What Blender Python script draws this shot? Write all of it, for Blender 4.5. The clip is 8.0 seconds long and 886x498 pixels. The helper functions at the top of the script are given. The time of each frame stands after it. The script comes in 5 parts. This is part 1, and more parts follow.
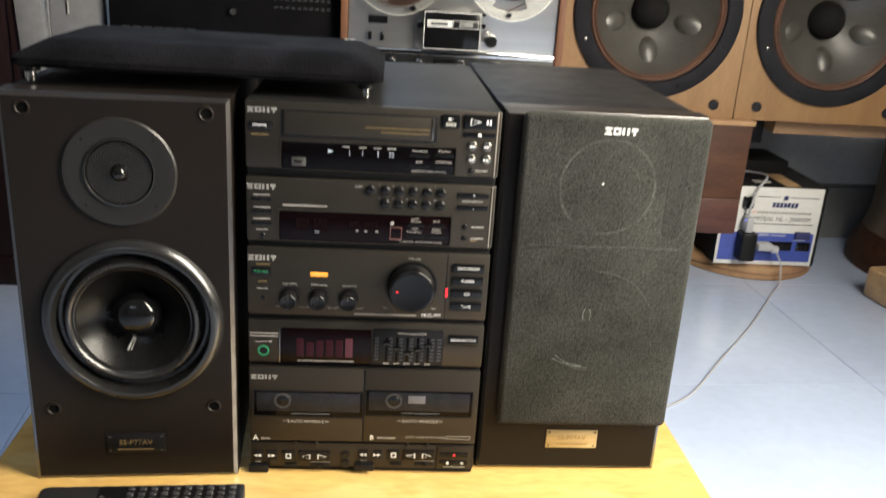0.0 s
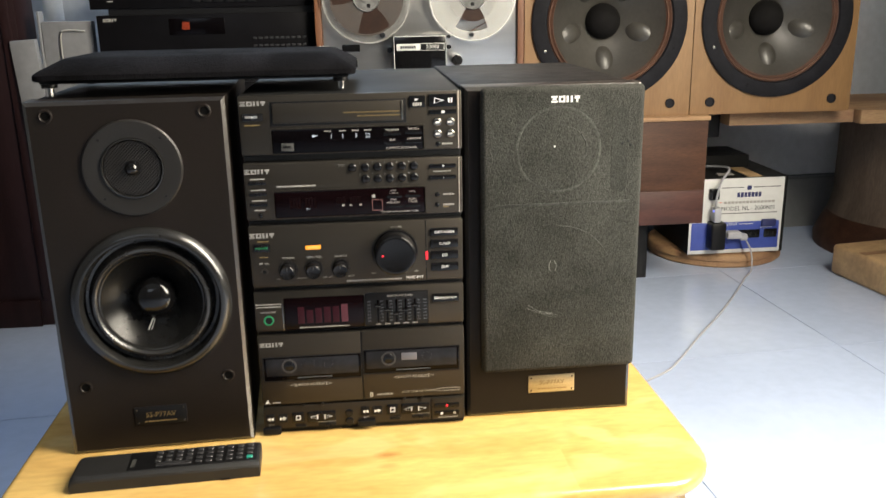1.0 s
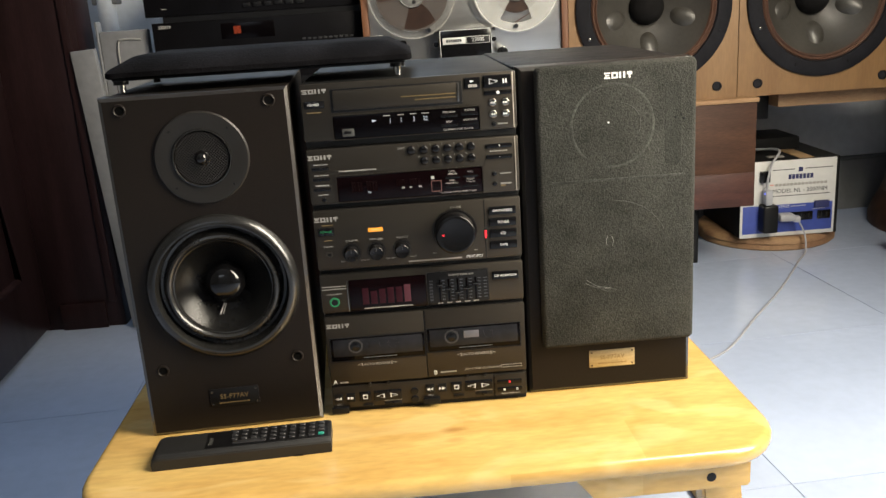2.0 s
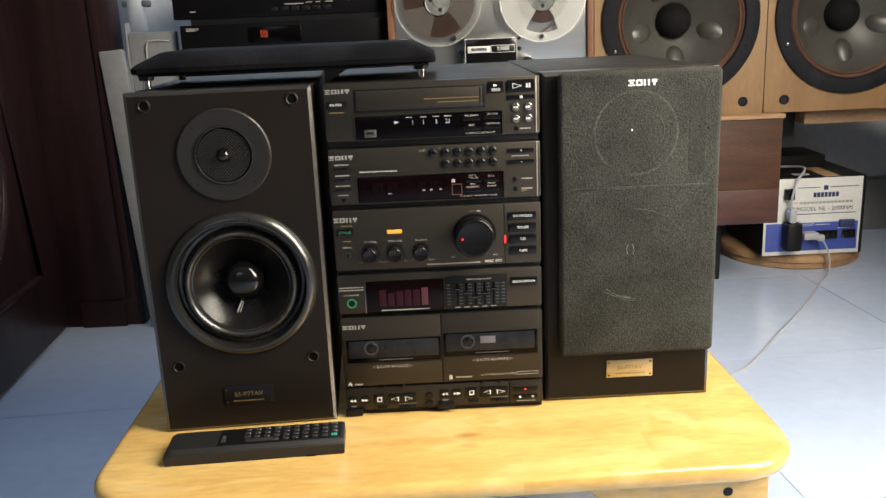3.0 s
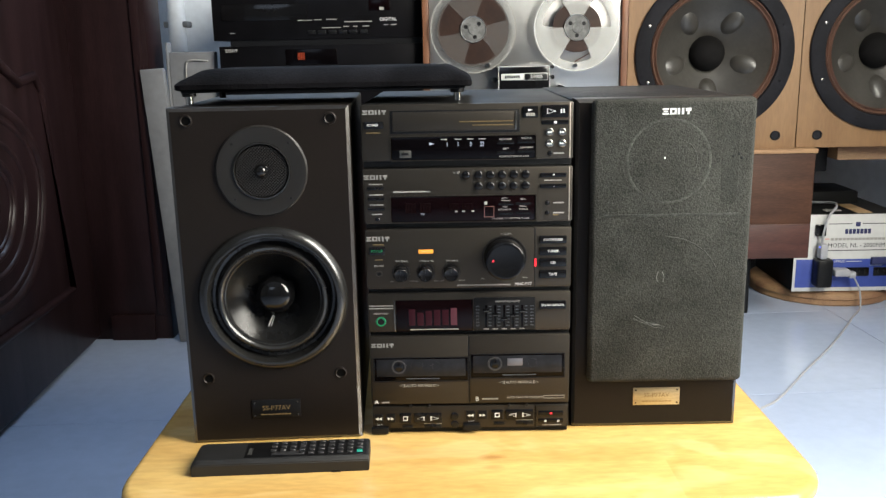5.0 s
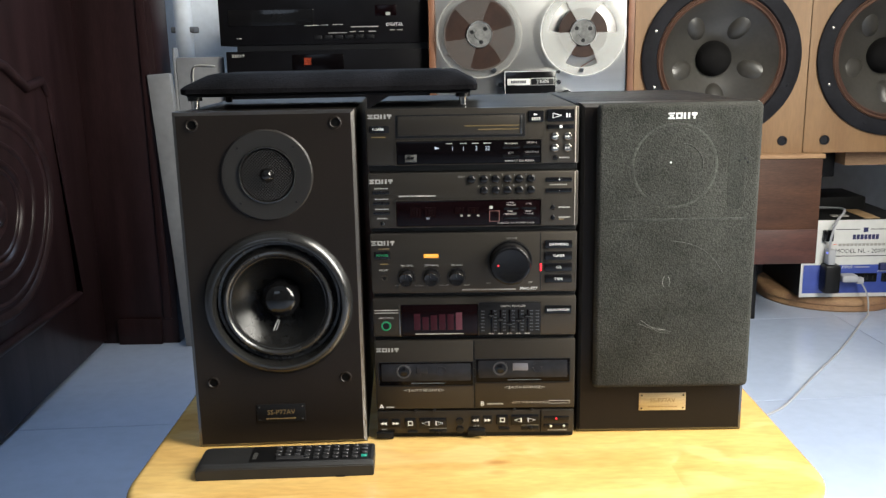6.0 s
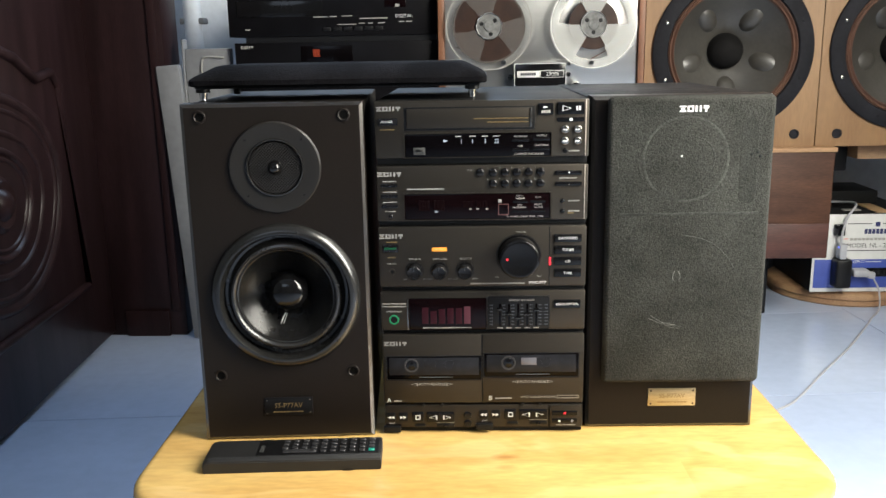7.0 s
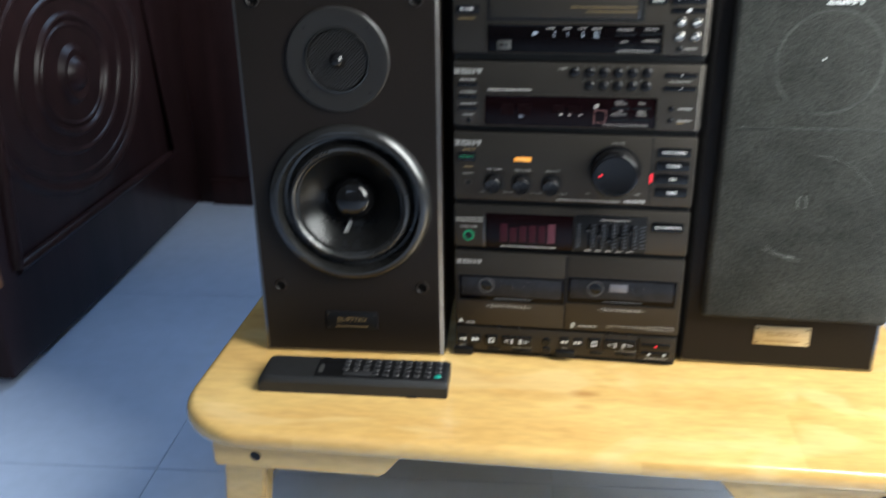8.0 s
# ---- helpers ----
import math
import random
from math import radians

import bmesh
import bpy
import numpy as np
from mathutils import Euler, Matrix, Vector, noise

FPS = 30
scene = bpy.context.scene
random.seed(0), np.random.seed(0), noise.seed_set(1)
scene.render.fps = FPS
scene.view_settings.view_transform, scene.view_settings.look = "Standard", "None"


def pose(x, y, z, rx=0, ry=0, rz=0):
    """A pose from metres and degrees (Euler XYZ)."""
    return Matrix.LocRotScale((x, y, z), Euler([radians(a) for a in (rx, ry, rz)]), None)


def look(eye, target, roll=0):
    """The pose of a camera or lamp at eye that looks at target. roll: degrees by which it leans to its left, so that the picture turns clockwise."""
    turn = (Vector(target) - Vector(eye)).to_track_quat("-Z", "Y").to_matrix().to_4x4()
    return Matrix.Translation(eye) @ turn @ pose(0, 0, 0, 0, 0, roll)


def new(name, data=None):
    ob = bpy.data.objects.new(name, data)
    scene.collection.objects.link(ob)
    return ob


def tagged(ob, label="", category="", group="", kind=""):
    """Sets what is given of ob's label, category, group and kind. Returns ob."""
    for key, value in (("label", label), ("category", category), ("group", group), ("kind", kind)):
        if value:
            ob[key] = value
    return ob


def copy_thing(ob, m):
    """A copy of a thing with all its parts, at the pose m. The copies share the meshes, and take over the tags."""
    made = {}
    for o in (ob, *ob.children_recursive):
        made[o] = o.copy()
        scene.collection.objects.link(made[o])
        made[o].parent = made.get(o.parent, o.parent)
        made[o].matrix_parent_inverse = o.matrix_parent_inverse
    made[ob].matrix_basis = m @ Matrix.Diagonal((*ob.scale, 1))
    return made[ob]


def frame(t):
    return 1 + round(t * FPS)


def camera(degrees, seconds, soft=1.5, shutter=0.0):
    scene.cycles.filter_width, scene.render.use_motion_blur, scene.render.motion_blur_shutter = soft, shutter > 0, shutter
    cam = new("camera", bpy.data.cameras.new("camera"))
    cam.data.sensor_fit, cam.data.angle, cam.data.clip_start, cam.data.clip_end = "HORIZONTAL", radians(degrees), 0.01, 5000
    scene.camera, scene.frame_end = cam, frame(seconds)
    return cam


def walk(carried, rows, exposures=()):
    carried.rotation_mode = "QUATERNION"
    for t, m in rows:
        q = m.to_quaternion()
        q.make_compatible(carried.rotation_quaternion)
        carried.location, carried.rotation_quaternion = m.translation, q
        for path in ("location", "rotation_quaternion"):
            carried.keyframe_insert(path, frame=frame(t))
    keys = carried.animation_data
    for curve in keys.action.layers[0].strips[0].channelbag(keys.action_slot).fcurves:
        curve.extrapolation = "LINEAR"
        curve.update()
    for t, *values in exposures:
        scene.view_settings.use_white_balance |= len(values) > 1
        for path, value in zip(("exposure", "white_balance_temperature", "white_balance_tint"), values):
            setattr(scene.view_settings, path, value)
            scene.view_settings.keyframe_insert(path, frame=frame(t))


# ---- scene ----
cam = camera(54.3, 8.0, soft=1.4, shutter=0.5)
PATH = [
    (0, (0.004, -0.754, 0.716), (0.162, 1.126, 0.052), 3.7),
    (0.2, (-0.006, -0.784, 0.728), (0.182, 1.108, 0.106), 3.7),
    (0.5, (0.01, -0.847, 0.724), (0.164, 1.07, 0.174), 2.2),
    (0.7, (0.013, -0.866, 0.701), (0.163, 1.054, 0.163), 1.1),
    (1, (0.011, -0.884, 0.669), (0.184, 1.029, 0.113), -1.1),
    (1.2, (0.004, -0.892, 0.665), (0.16, 1.021, 0.106), -1.3),
    (1.5, (-0.004, -0.911, 0.653), (0.104, 1.003, 0.083), -3.5),
    (1.7, (-0.009, -0.912, 0.652), (0.077, 1.006, 0.088), -3.8),
    (2.8, (-0.008, -0.908, 0.642), (0.035, 1.027, 0.139), -3.1),
    (3, (-0.008, -0.91, 0.64), (0.02, 1.023, 0.126), -2.5),
    (3.5, (-0.005, -0.913, 0.636), (0.005, 1.026, 0.145), -1.7),
    (4, (-0.011, -0.915, 0.635), (-0.026, 1.03, 0.17), -1.3),
    (4.5, (-0.015, -0.92, 0.636), (-0.037, 1.027, 0.178), -1.1),
    (6, (-0.013, -0.919, 0.634), (-0.056, 1.032, 0.196), -1.1),
    (6.5, (-0.014, -0.916, 0.634), (-0.061, 1.033, 0.19), -1.0),
    (7, (-0.013, -0.913, 0.634), (-0.076, 1.033, 0.179), -1.0),
    (7.2, (-0.011, -0.907, 0.638), (-0.095, 1.036, 0.17), -0.9),
    (7.5, (-0.011, -0.874, 0.644), (-0.098, 1.061, 0.144), -0.9),
    (7.8, (0.0, -0.821, 0.653), (-0.199, 1.055, -0.01), -0.6),
    (8, (0.001, -0.788, 0.661), (-0.288, 1.032, -0.117), -0.8),
]
walk(cam, [(t, look(eye, target, roll)) for t, eye, target, roll in PATH],
     exposures=((0, 0.0, 6500, 10), (0.5, 0.0, 6500, 10), (1.0, 0.02, 6620, 10), (1.5, -0.25, 6750, 10), (3.5, -0.08, 6400, 10), (4.5, -0.04, 6080, 9), (6.5, -0.03, 6050, 9), (7.3, 0.05, 6100, 9), (8, -0.24, 5450, 7)))

# ---- world and light ----
world = bpy.data.worlds.new("sky")
scene.world = world
world.use_nodes = True
sky = world.node_tree.nodes.new("ShaderNodeTexSky")
sky.sky_type, sky.sun_disc, sky.sun_elevation, sky.sun_rotation = "NISHITA", False, radians(35), radians(110)
world.node_tree.links.new(sky.outputs[0], world.node_tree.nodes["Background"].inputs[0])
world.node_tree.nodes["Background"].inputs[1].default_value = 0.1


def daylight(name, eye, target, wide, high, watts, tint):
    """An area lamp, for the sky outside an opening and for the added front fill."""
    lamp = bpy.data.lights.new(name, "AREA")
    lamp.shape, lamp.size, lamp.size_y, lamp.energy, lamp.color = "RECTANGLE", wide, high, watts, tint
    ob = new(name, lamp)
    ob.matrix_world = look(eye, target)
    return ob


daylight("window_daylight", (1.04, -0.52, 1.18), (0.15, -0.07, 0.50), 0.5, 1.40, 80, (1.0, 0.92, 0.77))
daylight("back_window_daylight", (-0.45, 1.30, 1.65), (-0.5, 0.1, 0.0), 1.2, 0.8, 22, (0.62, 0.79, 1.0))
# added cool fill from behind the camera; the front wall has no window
daylight("front_fill", (-0.9, -2.95, 2.0), (-0.2, 0.4, 0.4), 1.4, 0.8, 7, (0.78, 0.87, 1.0))
scene.view_settings.exposure = 0.0

# ---- materials ----


def mat(name, base, rough=0.5, metal=0.0, vary=0.2, scale=6.0, fine=90.0, bump=0.08, stretch=(1, 1, 1), coat=0.0,
        other=None, spread=0.0, speck=0.0, bump_scale=None, coat_rough=0.1, spec=0.5, aniso=0.0):
    """A surface with broad stains, fine grain and a little relief. other: a second colour that the grain runs into."""
    m = bpy.data.materials.new(name)
    m.use_nodes = True
    nt = m.node_tree
    n, link = nt.nodes, nt.links.new
    p = n["Principled BSDF"]
    co = n.new("ShaderNodeTexCoord")
    mp = n.new("ShaderNodeMapping")
    mp.inputs["Scale"].default_value = stretch
    link(co.outputs["Object"], mp.inputs[0])
    src = mp.outputs[0]
    if spread:
        info, add = n.new("ShaderNodeObjectInfo"), n.new("ShaderNodeVectorMath")
        add.operation = "MULTIPLY_ADD"
        comb = n.new("ShaderNodeCombineXYZ")
        for k in range(3):
            link(info.outputs["Random"], comb.inputs[k])
        add.inputs[1].default_value = (37, 53, 29)
        link(comb.outputs[0], add.inputs[0])
        link(mp.outputs[0], add.inputs[2])
        src = add.outputs[0]
    big, small = n.new("ShaderNodeTexNoise"), n.new("ShaderNodeTexNoise")
    for t, s, d in ((big, scale, 4), (small, fine, 5)):
        t.inputs["Scale"].default_value, t.inputs["Detail"].default_value = s, d
        link(src, t.inputs["Vector"])
    mix = n.new("ShaderNodeMix")
    mix.data_type = "RGBA"
    b = Vector(base)
    o = Vector(other) if other else b * (1 - vary)
    mix.inputs[6].default_value, mix.inputs[7].default_value = (*(b * (1 + (0 if other else vary * 0.6))), 1), (*o, 1)
    ramp = n.new("ShaderNodeMapRange")
    ramp.inputs["From Min"].default_value, ramp.inputs["From Max"].default_value = 0.36, 0.64
    link(big.outputs[0], ramp.inputs[0])
    link(ramp.outputs[0], mix.inputs[0])
    mul = n.new("ShaderNodeMix")
    mul.data_type, mul.blend_type = "RGBA", "MULTIPLY"
    mul.inputs[0].default_value = min(1.0, vary * 1.6 + speck)
    r2 = n.new("ShaderNodeMapRange")
    r2.inputs["From Min"].default_value, r2.inputs["From Max"].default_value = 0.3, 0.7
    r2.inputs["To Min"].default_value, r2.inputs["To Max"].default_value = 0.55, 1.25
    link(small.outputs[0], r2.inputs[0])
    link(mix.outputs[2], mul.inputs[6])
    link(r2.outputs[0], mul.inputs[7])
    link(mul.outputs[2], p.inputs["Base Color"])
    r3 = n.new("ShaderNodeMapRange")
    r3.inputs["To Min"].default_value, r3.inputs["To Max"].default_value = rough * 0.82, min(1, rough * 1.2)
    link(big.outputs[0], r3.inputs[0])
    link(r3.outputs[0], p.inputs["Roughness"])
    p.inputs["Metallic"].default_value = metal
    p.inputs["Specular IOR Level"].default_value = spec
    p.inputs["Coat Weight"].default_value, p.inputs["Coat Roughness"].default_value = coat, coat_rough
    if aniso:
        p.inputs["Anisotropic"].default_value = aniso
        tan = n.new("ShaderNodeTangent")
        tan.direction_type, tan.axis = "RADIAL", "Z"
        link(tan.outputs[0], p.inputs["Tangent"])
    if bump:
        bp = n.new("ShaderNodeBump")
        bp.inputs["Strength"].default_value, bp.inputs["Distance"].default_value = bump, 0.002
        tex = small
        if bump_scale:
            tex = n.new("ShaderNodeTexNoise")
            tex.inputs["Scale"].default_value = bump_scale
            link(src, tex.inputs["Vector"])
        link(tex.outputs[0], bp.inputs["Height"])
        link(bp.outputs[0], p.inputs["Normal"])
    return m


def glow(name, tint, power, base=(0.02, 0.02, 0.02)):
    m = bpy.data.materials.new(name)
    m.use_nodes = True
    p = m.node_tree.nodes["Principled BSDF"]
    p.inputs["Base Color"].default_value = (*base, 1)
    p.inputs["Emission Color"].default_value, p.inputs["Emission Strength"].default_value = (*tint, 1), power
    p.inputs["Roughness"].default_value = 0.3
    p.inputs["Specular IOR Level"].default_value = 0.1
    return m


def board_wood(name):
    """Varnished boards glued side by side along x, each with its own tone, grain, pale flame figure and a few knots."""
    m = mat(name, (0.69, 0.462, 0.158), 0.22, vary=0.16, scale=5, fine=46, other=(0.60, 0.370, 0.115), stretch=(1, 3.6, 3.6), bump=0.03, coat=0.5, coat_rough=0.16)
    n, link = m.node_tree.nodes, m.node_tree.links.new
    p = n["Principled BSDF"]
    grain = p.inputs["Base Color"].links[0].from_socket
    co, sep = n.new("ShaderNodeTexCoord"), n.new("ShaderNodeSeparateXYZ")
    link(co.outputs["Object"], sep.inputs[0])

    def calc(kind, a, b):
        k = n.new("ShaderNodeMath")
        k.operation = kind
        for slot, v in enumerate((a, b)):
            if isinstance(v, (int, float)):
                k.inputs[slot].default_value = v
            elif v is not None:
                link(v, k.inputs[slot])
        return k.outputs[0]

    row = calc("FLOOR", calc("DIVIDE", sep.outputs["Y"], 0.083), None)
    lot = calc("FLOOR", calc("DIVIDE", calc("ADD", sep.outputs["X"], calc("MULTIPLY", row, 0.173)), 0.31), None)
    cell, rnd = n.new("ShaderNodeCombineXYZ"), n.new("ShaderNodeTexWhiteNoise")
    link(row, cell.inputs[0])
    link(lot, cell.inputs[1])
    link(cell.outputs[0], rnd.inputs["Vector"])
    tone = n.new("ShaderNodeMix")
    tone.data_type, tone.blend_type = "RGBA", "MULTIPLY"
    tone.inputs[0].default_value = 1.0
    ramp = n.new("ShaderNodeValToRGB")
    ramp.color_ramp.elements[0].color, ramp.color_ramp.elements[1].color = (0.93, 0.90, 0.85, 1), (1.04, 1.05, 1.07, 1)
    link(rnd.outputs["Value"], ramp.inputs[0])
    link(grain, tone.inputs[6])
    link(ramp.outputs[0], tone.inputs[7])
    # pale flame figure
    warp, flame = n.new("ShaderNodeMapping"), n.new("ShaderNodeTexNoise")
    warp.inputs["Scale"].default_value = (1, 2.2, 2.2)
    link(co.outputs["Object"], warp.inputs[0])
    link(warp.outputs[0], flame.inputs["Vector"])
    flame.inputs["Scale"].default_value, flame.inputs["Detail"].default_value, flame.inputs["Distortion"].default_value = 9, 2, 0.7
    edge = n.new("ShaderNodeMapRange")
    edge.inputs["From Min"].default_value, edge.inputs["From Max"].default_value = 0.55, 0.66
    edge.inputs["To Max"].default_value = 0.28
    link(flame.outputs[0], edge.inputs[0])
    pale = n.new("ShaderNodeMix")
    pale.data_type = "RGBA"
    pale.inputs[7].default_value = (0.86, 0.66, 0.33, 1)
    link(edge.outputs[0], pale.inputs[0])
    link(tone.outputs[2], pale.inputs[6])
    # small brown knots
    knot, dot = n.new("ShaderNodeTexVoronoi"), n.new("ShaderNodeMapRange")
    knot.inputs["Scale"].default_value = 5.5
    link(warp.outputs[0], knot.inputs["Vector"])
    dot.inputs["From Min"].default_value, dot.inputs["From Max"].default_value = 0.10, 0.03
    dot.inputs["To Max"].default_value = 0.65
    link(knot.outputs["Distance"], dot.inputs[0])
    last = n.new("ShaderNodeMix")
    last.data_type = "RGBA"
    last.inputs[7].default_value = (0.36, 0.17, 0.05, 1)
    link(dot.outputs[0], last.inputs[0])
    link(pale.outputs[2], last.inputs[6])
    link(last.outputs[2], p.inputs["Base Color"])
    return m


M_TILE = mat("glazed_floor_tile", (0.45, 0.53, 0.70), 0.22, vary=0.06, scale=2.5, fine=40, bump=0.01, spread=1, coat=0.3, coat_rough=0.12)
M_GROUT = mat("tile_joint", (0.34, 0.40, 0.51), 0.9, vary=0.3, fine=200)
# dark tone, so that the unseen walls throw little light on the fronts
M_WALL = mat("dark_plaster", (0.23, 0.235, 0.235), 0.75, vary=0.1, scale=1.5, fine=60, bump=0.05)
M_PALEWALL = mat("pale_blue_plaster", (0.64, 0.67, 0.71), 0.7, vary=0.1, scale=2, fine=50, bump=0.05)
M_CEIL = mat("ceiling_paint", (0.75, 0.75, 0.74), 0.8, vary=0.05, scale=1, fine=40, bump=0.03)
M_DOOR = mat("dark_lacquered_wood", (0.0195, 0.0098, 0.0104), 0.34, vary=0.28, scale=5, fine=60, bump=0.06, stretch=(6, 6, 0.7), spec=0.18)
M_WORN = mat("worn_raw_wood", (0.30, 0.14, 0.05), 0.8, vary=0.5, scale=18, fine=90, other=(0.04, 0.015, 0.01), bump=0.3)
M_TABLE = board_wood("varnished_pale_wood")
M_PLY = mat("pale_plywood", (0.200, 0.108, 0.040), 0.5, vary=0.16, scale=4, fine=50, other=(0.165, 0.084, 0.029), stretch=(5, 5, 0.8), bump=0.04)
M_BROWN = mat("red_brown_veneer", (0.072, 0.031, 0.0165), 0.55, vary=0.35, scale=5, fine=60, other=(0.044, 0.0185, 0.011), stretch=(1.2, 4, 7), bump=0.06, spec=0.3)
M_SHELF = mat("rough_plank", (0.36, 0.22, 0.11), 0.7, vary=0.3, scale=4, fine=70, other=(0.24, 0.13, 0.07), stretch=(1, 6, 6))
M_WALNUT = mat("walnut_side", (0.17, 0.07, 0.032), 0.5, vary=0.3, scale=6, fine=80, stretch=(6, 6, 1))
M_VINYL = mat("black_ash_vinyl", (0.013, 0.012, 0.0115), 0.55, vary=0.25, scale=9, fine=160, bump=0.12, stretch=(5, 5, 1), spec=0.10)
M_BAFFLE = mat("dark_bronze_baffle", (0.0102, 0.0076, 0.0060), 0.42, metal=0.0, vary=0.2, scale=5, fine=420, bump=0.05, spec=0.20)
M_EDGE = mat("polished_baffle_edge", (0.010, 0.008, 0.006), 0.30, vary=0.3, scale=30, fine=300, bump=0.03, spec=0.8, coat=0.9, coat_rough=0.27)
M_CLOTH = mat("grey_grille_cloth", (0.046, 0.0462, 0.0415), 0.95, vary=0.24, scale=16, fine=620, bump=0.5, speck=0.9, spec=0.08)
M_DARKCLOTH = mat("dark_grille_cloth", (0.0068, 0.0064, 0.0076), 0.95, vary=0.45, scale=22, fine=420, bump=0.5, speck=0.5, spec=0.05)
M_FACE = mat("bronze_grey_faceplate", (0.052, 0.0455, 0.0375), 0.45, metal=0.75, vary=0.10, scale=4, fine=900, bump=0.02, stretch=(1, 1, 6), spec=0.3)
M_CASE = mat("black_steel_case", (0.013, 0.0132, 0.0136), 0.55, metal=0.0, spec=0.12, vary=0.15, scale=7, fine=500, bump=0.06)
M_GAP = mat("black_plastic", (0.007, 0.007, 0.0078), 0.38, vary=0.2, scale=20, fine=300, bump=0.03, spec=0.25)
M_GLOSS = mat("glossy_black_plastic", (0.0068, 0.0068, 0.0076), 0.11, vary=0.2, scale=10, fine=150, bump=0.01, coat=0.05, spec=0.25)
M_SMOKE = mat("smoked_window", (0.0022, 0.0016, 0.002), 0.18, vary=0.2, scale=8, fine=60, bump=0.0, spec=0.14)
M_REDGLASS = mat("dark_red_display", (0.0040, 0.0014, 0.0018), 0.18, vary=0.3, scale=12, fine=60, bump=0.0, spec=0.14)
M_WHITE = mat("white_print", (0.72, 0.72, 0.70), 0.6, vary=0.05, bump=0.0)
M_GREY = mat("grey_print", (0.32, 0.31, 0.285), 0.6, vary=0.1, bump=0.0)
M_MARK = mat("pale_grey_print", (0.26, 0.255, 0.24), 0.4, vary=0.05, bump=0.0)
M_GOLD = mat("gold_print", (0.24, 0.17, 0.075), 0.4, metal=0.4, vary=0.15, bump=0.02)
M_BRASS = mat("brushed_brass", (0.53, 0.45, 0.29), 0.38, metal=0.8, vary=0.2, scale=20, fine=300, bump=0.05, stretch=(1, 1, 9))
M_CHROME = mat("chrome", (0.75, 0.75, 0.75), 0.12, metal=1, vary=0.05, bump=0.0)
M_SATIN = mat("satin_metal_button", (0.19, 0.185, 0.172), 0.22, metal=0.9, vary=0.08, bump=0.0)
M_RUBBER = mat("rubber_surround", (0.018, 0.0175, 0.0175), 0.26, vary=0.15, scale=20, fine=200, bump=0.03, coat=0.25, coat_rough=0.25)
M_RING = mat("polished_dark_ring", (0.012, 0.0118, 0.0115), 0.24, spec=0.62, coat=0.15, coat_rough=0.2, vary=0.15, scale=20, fine=200, bump=0.01)
M_CONE = mat("glossy_black_cone", (0.006, 0.0058, 0.0056), 0.25, vary=0.25, scale=14, fine=120, bump=0.02, spec=0.20)
M_CAP = mat("glossy_black_dome", (0.005, 0.005, 0.0054), 0.09, vary=0.2, scale=14, fine=120, bump=0.01, spec=0.4)
M_FLANGE = mat("tweeter_flange", (0.017, 0.0155, 0.014), 0.36, metal=0.1, vary=0.1, scale=20, fine=400, bump=0.02)
M_MESH = mat("perforated_metal", (0.12, 0.11, 0.10), 0.25, metal=0.85, vary=0.2, fine=600, bump=0.05)
M_ALU = mat("brushed_aluminium", (0.50, 0.50, 0.49), 0.32, metal=0.9, vary=0.06, scale=3, fine=220, bump=0.05, stretch=(1, 1, 14), aniso=0.7)
M_PAPER = mat("pale_paper_cone", (0.040, 0.037, 0.032), 0.42, vary=0.25, scale=9, fine=120, bump=0.12, coat=0.25, coat_rough=0.3)
M_GASKET = mat("black_gasket", (0.0095, 0.0095, 0.0125), 0.75, vary=0.3, scale=12, fine=140, bump=0.15, spec=0.2)
M_COPPER = mat("brown_cloth_surround", (0.095, 0.048, 0.032), 0.5, vary=0.25, scale=20, fine=160, bump=0.15)
M_DUST = mat("black_felt_cap", (0.007, 0.0065, 0.0065), 0.9, vary=0.3, scale=20, fine=300, bump=0.2, spec=0.1)
M_CARD = mat("grey_white_board", (0.165, 0.168, 0.176), 0.85, vary=0.15, scale=5, fine=60, bump=0.08)
M_IVORY = mat("enamelled_white_steel", (0.62, 0.62, 0.60), 0.4, vary=0.08, scale=5, fine=60, bump=0.02)
M_BLUE = mat("blue_enamel", (0.045, 0.075, 0.33), 0.4, vary=0.12, scale=6, fine=70, bump=0.02)
M_NAVY = mat("navy_print", (0.02, 0.025, 0.10), 0.5, vary=0.1, bump=0.0)
M_INK = mat("dark_print", (0.03, 0.03, 0.035), 0.5, vary=0.1, bump=0.0)
M_CORD = mat("white_cord", (0.38, 0.385, 0.41), 0.45, vary=0.08, fine=60, bump=0.0)
M_TAPE = mat("tan_tape", (0.50, 0.33, 0.17), 0.5, vary=0.2, scale=14)
M_TEAL = mat("green_button", (0.02, 0.30, 0.22), 0.4, vary=0.1, bump=0.0)
M_KEY = mat("grey_remote_key", (0.026, 0.026, 0.028), 0.35, vary=0.1, bump=0.0)
M_REMOTE = mat("matt_black_plastic", (0.014, 0.014, 0.0145), 0.5, vary=0.15, scale=20, fine=500, bump=0.08)
L_ORANGE = glow("orange_lamp", (1.0, 0.38, 0.04), 1.0, (0.4, 0.15, 0.02))
L_RED = glow("red_lamp", (1.0, 0.03, 0.05), 1.6, (0.4, 0.02, 0.02))
L_GREEN = glow("green_lamp", (0.05, 0.5, 0.2), 0.22, (0.015, 0.09, 0.04))
L_DIGIT = glow("pale_digits", (0.85, 0.92, 1.0), 0.75)
L_BAR = glow("dim_red_segments", (0.6, 0.09, 0.16), 0.032, (0.014, 0.005, 0.007))
L_DIMRED = glow("faint_red_segments", (0.5, 0.04, 0.08), 0.004, (0.004, 0.0015, 0.0015))
L_CORAL = glow("coral_lamp", (1.0, 0.16, 0.07), 0.35, (0.3, 0.06, 0.03))
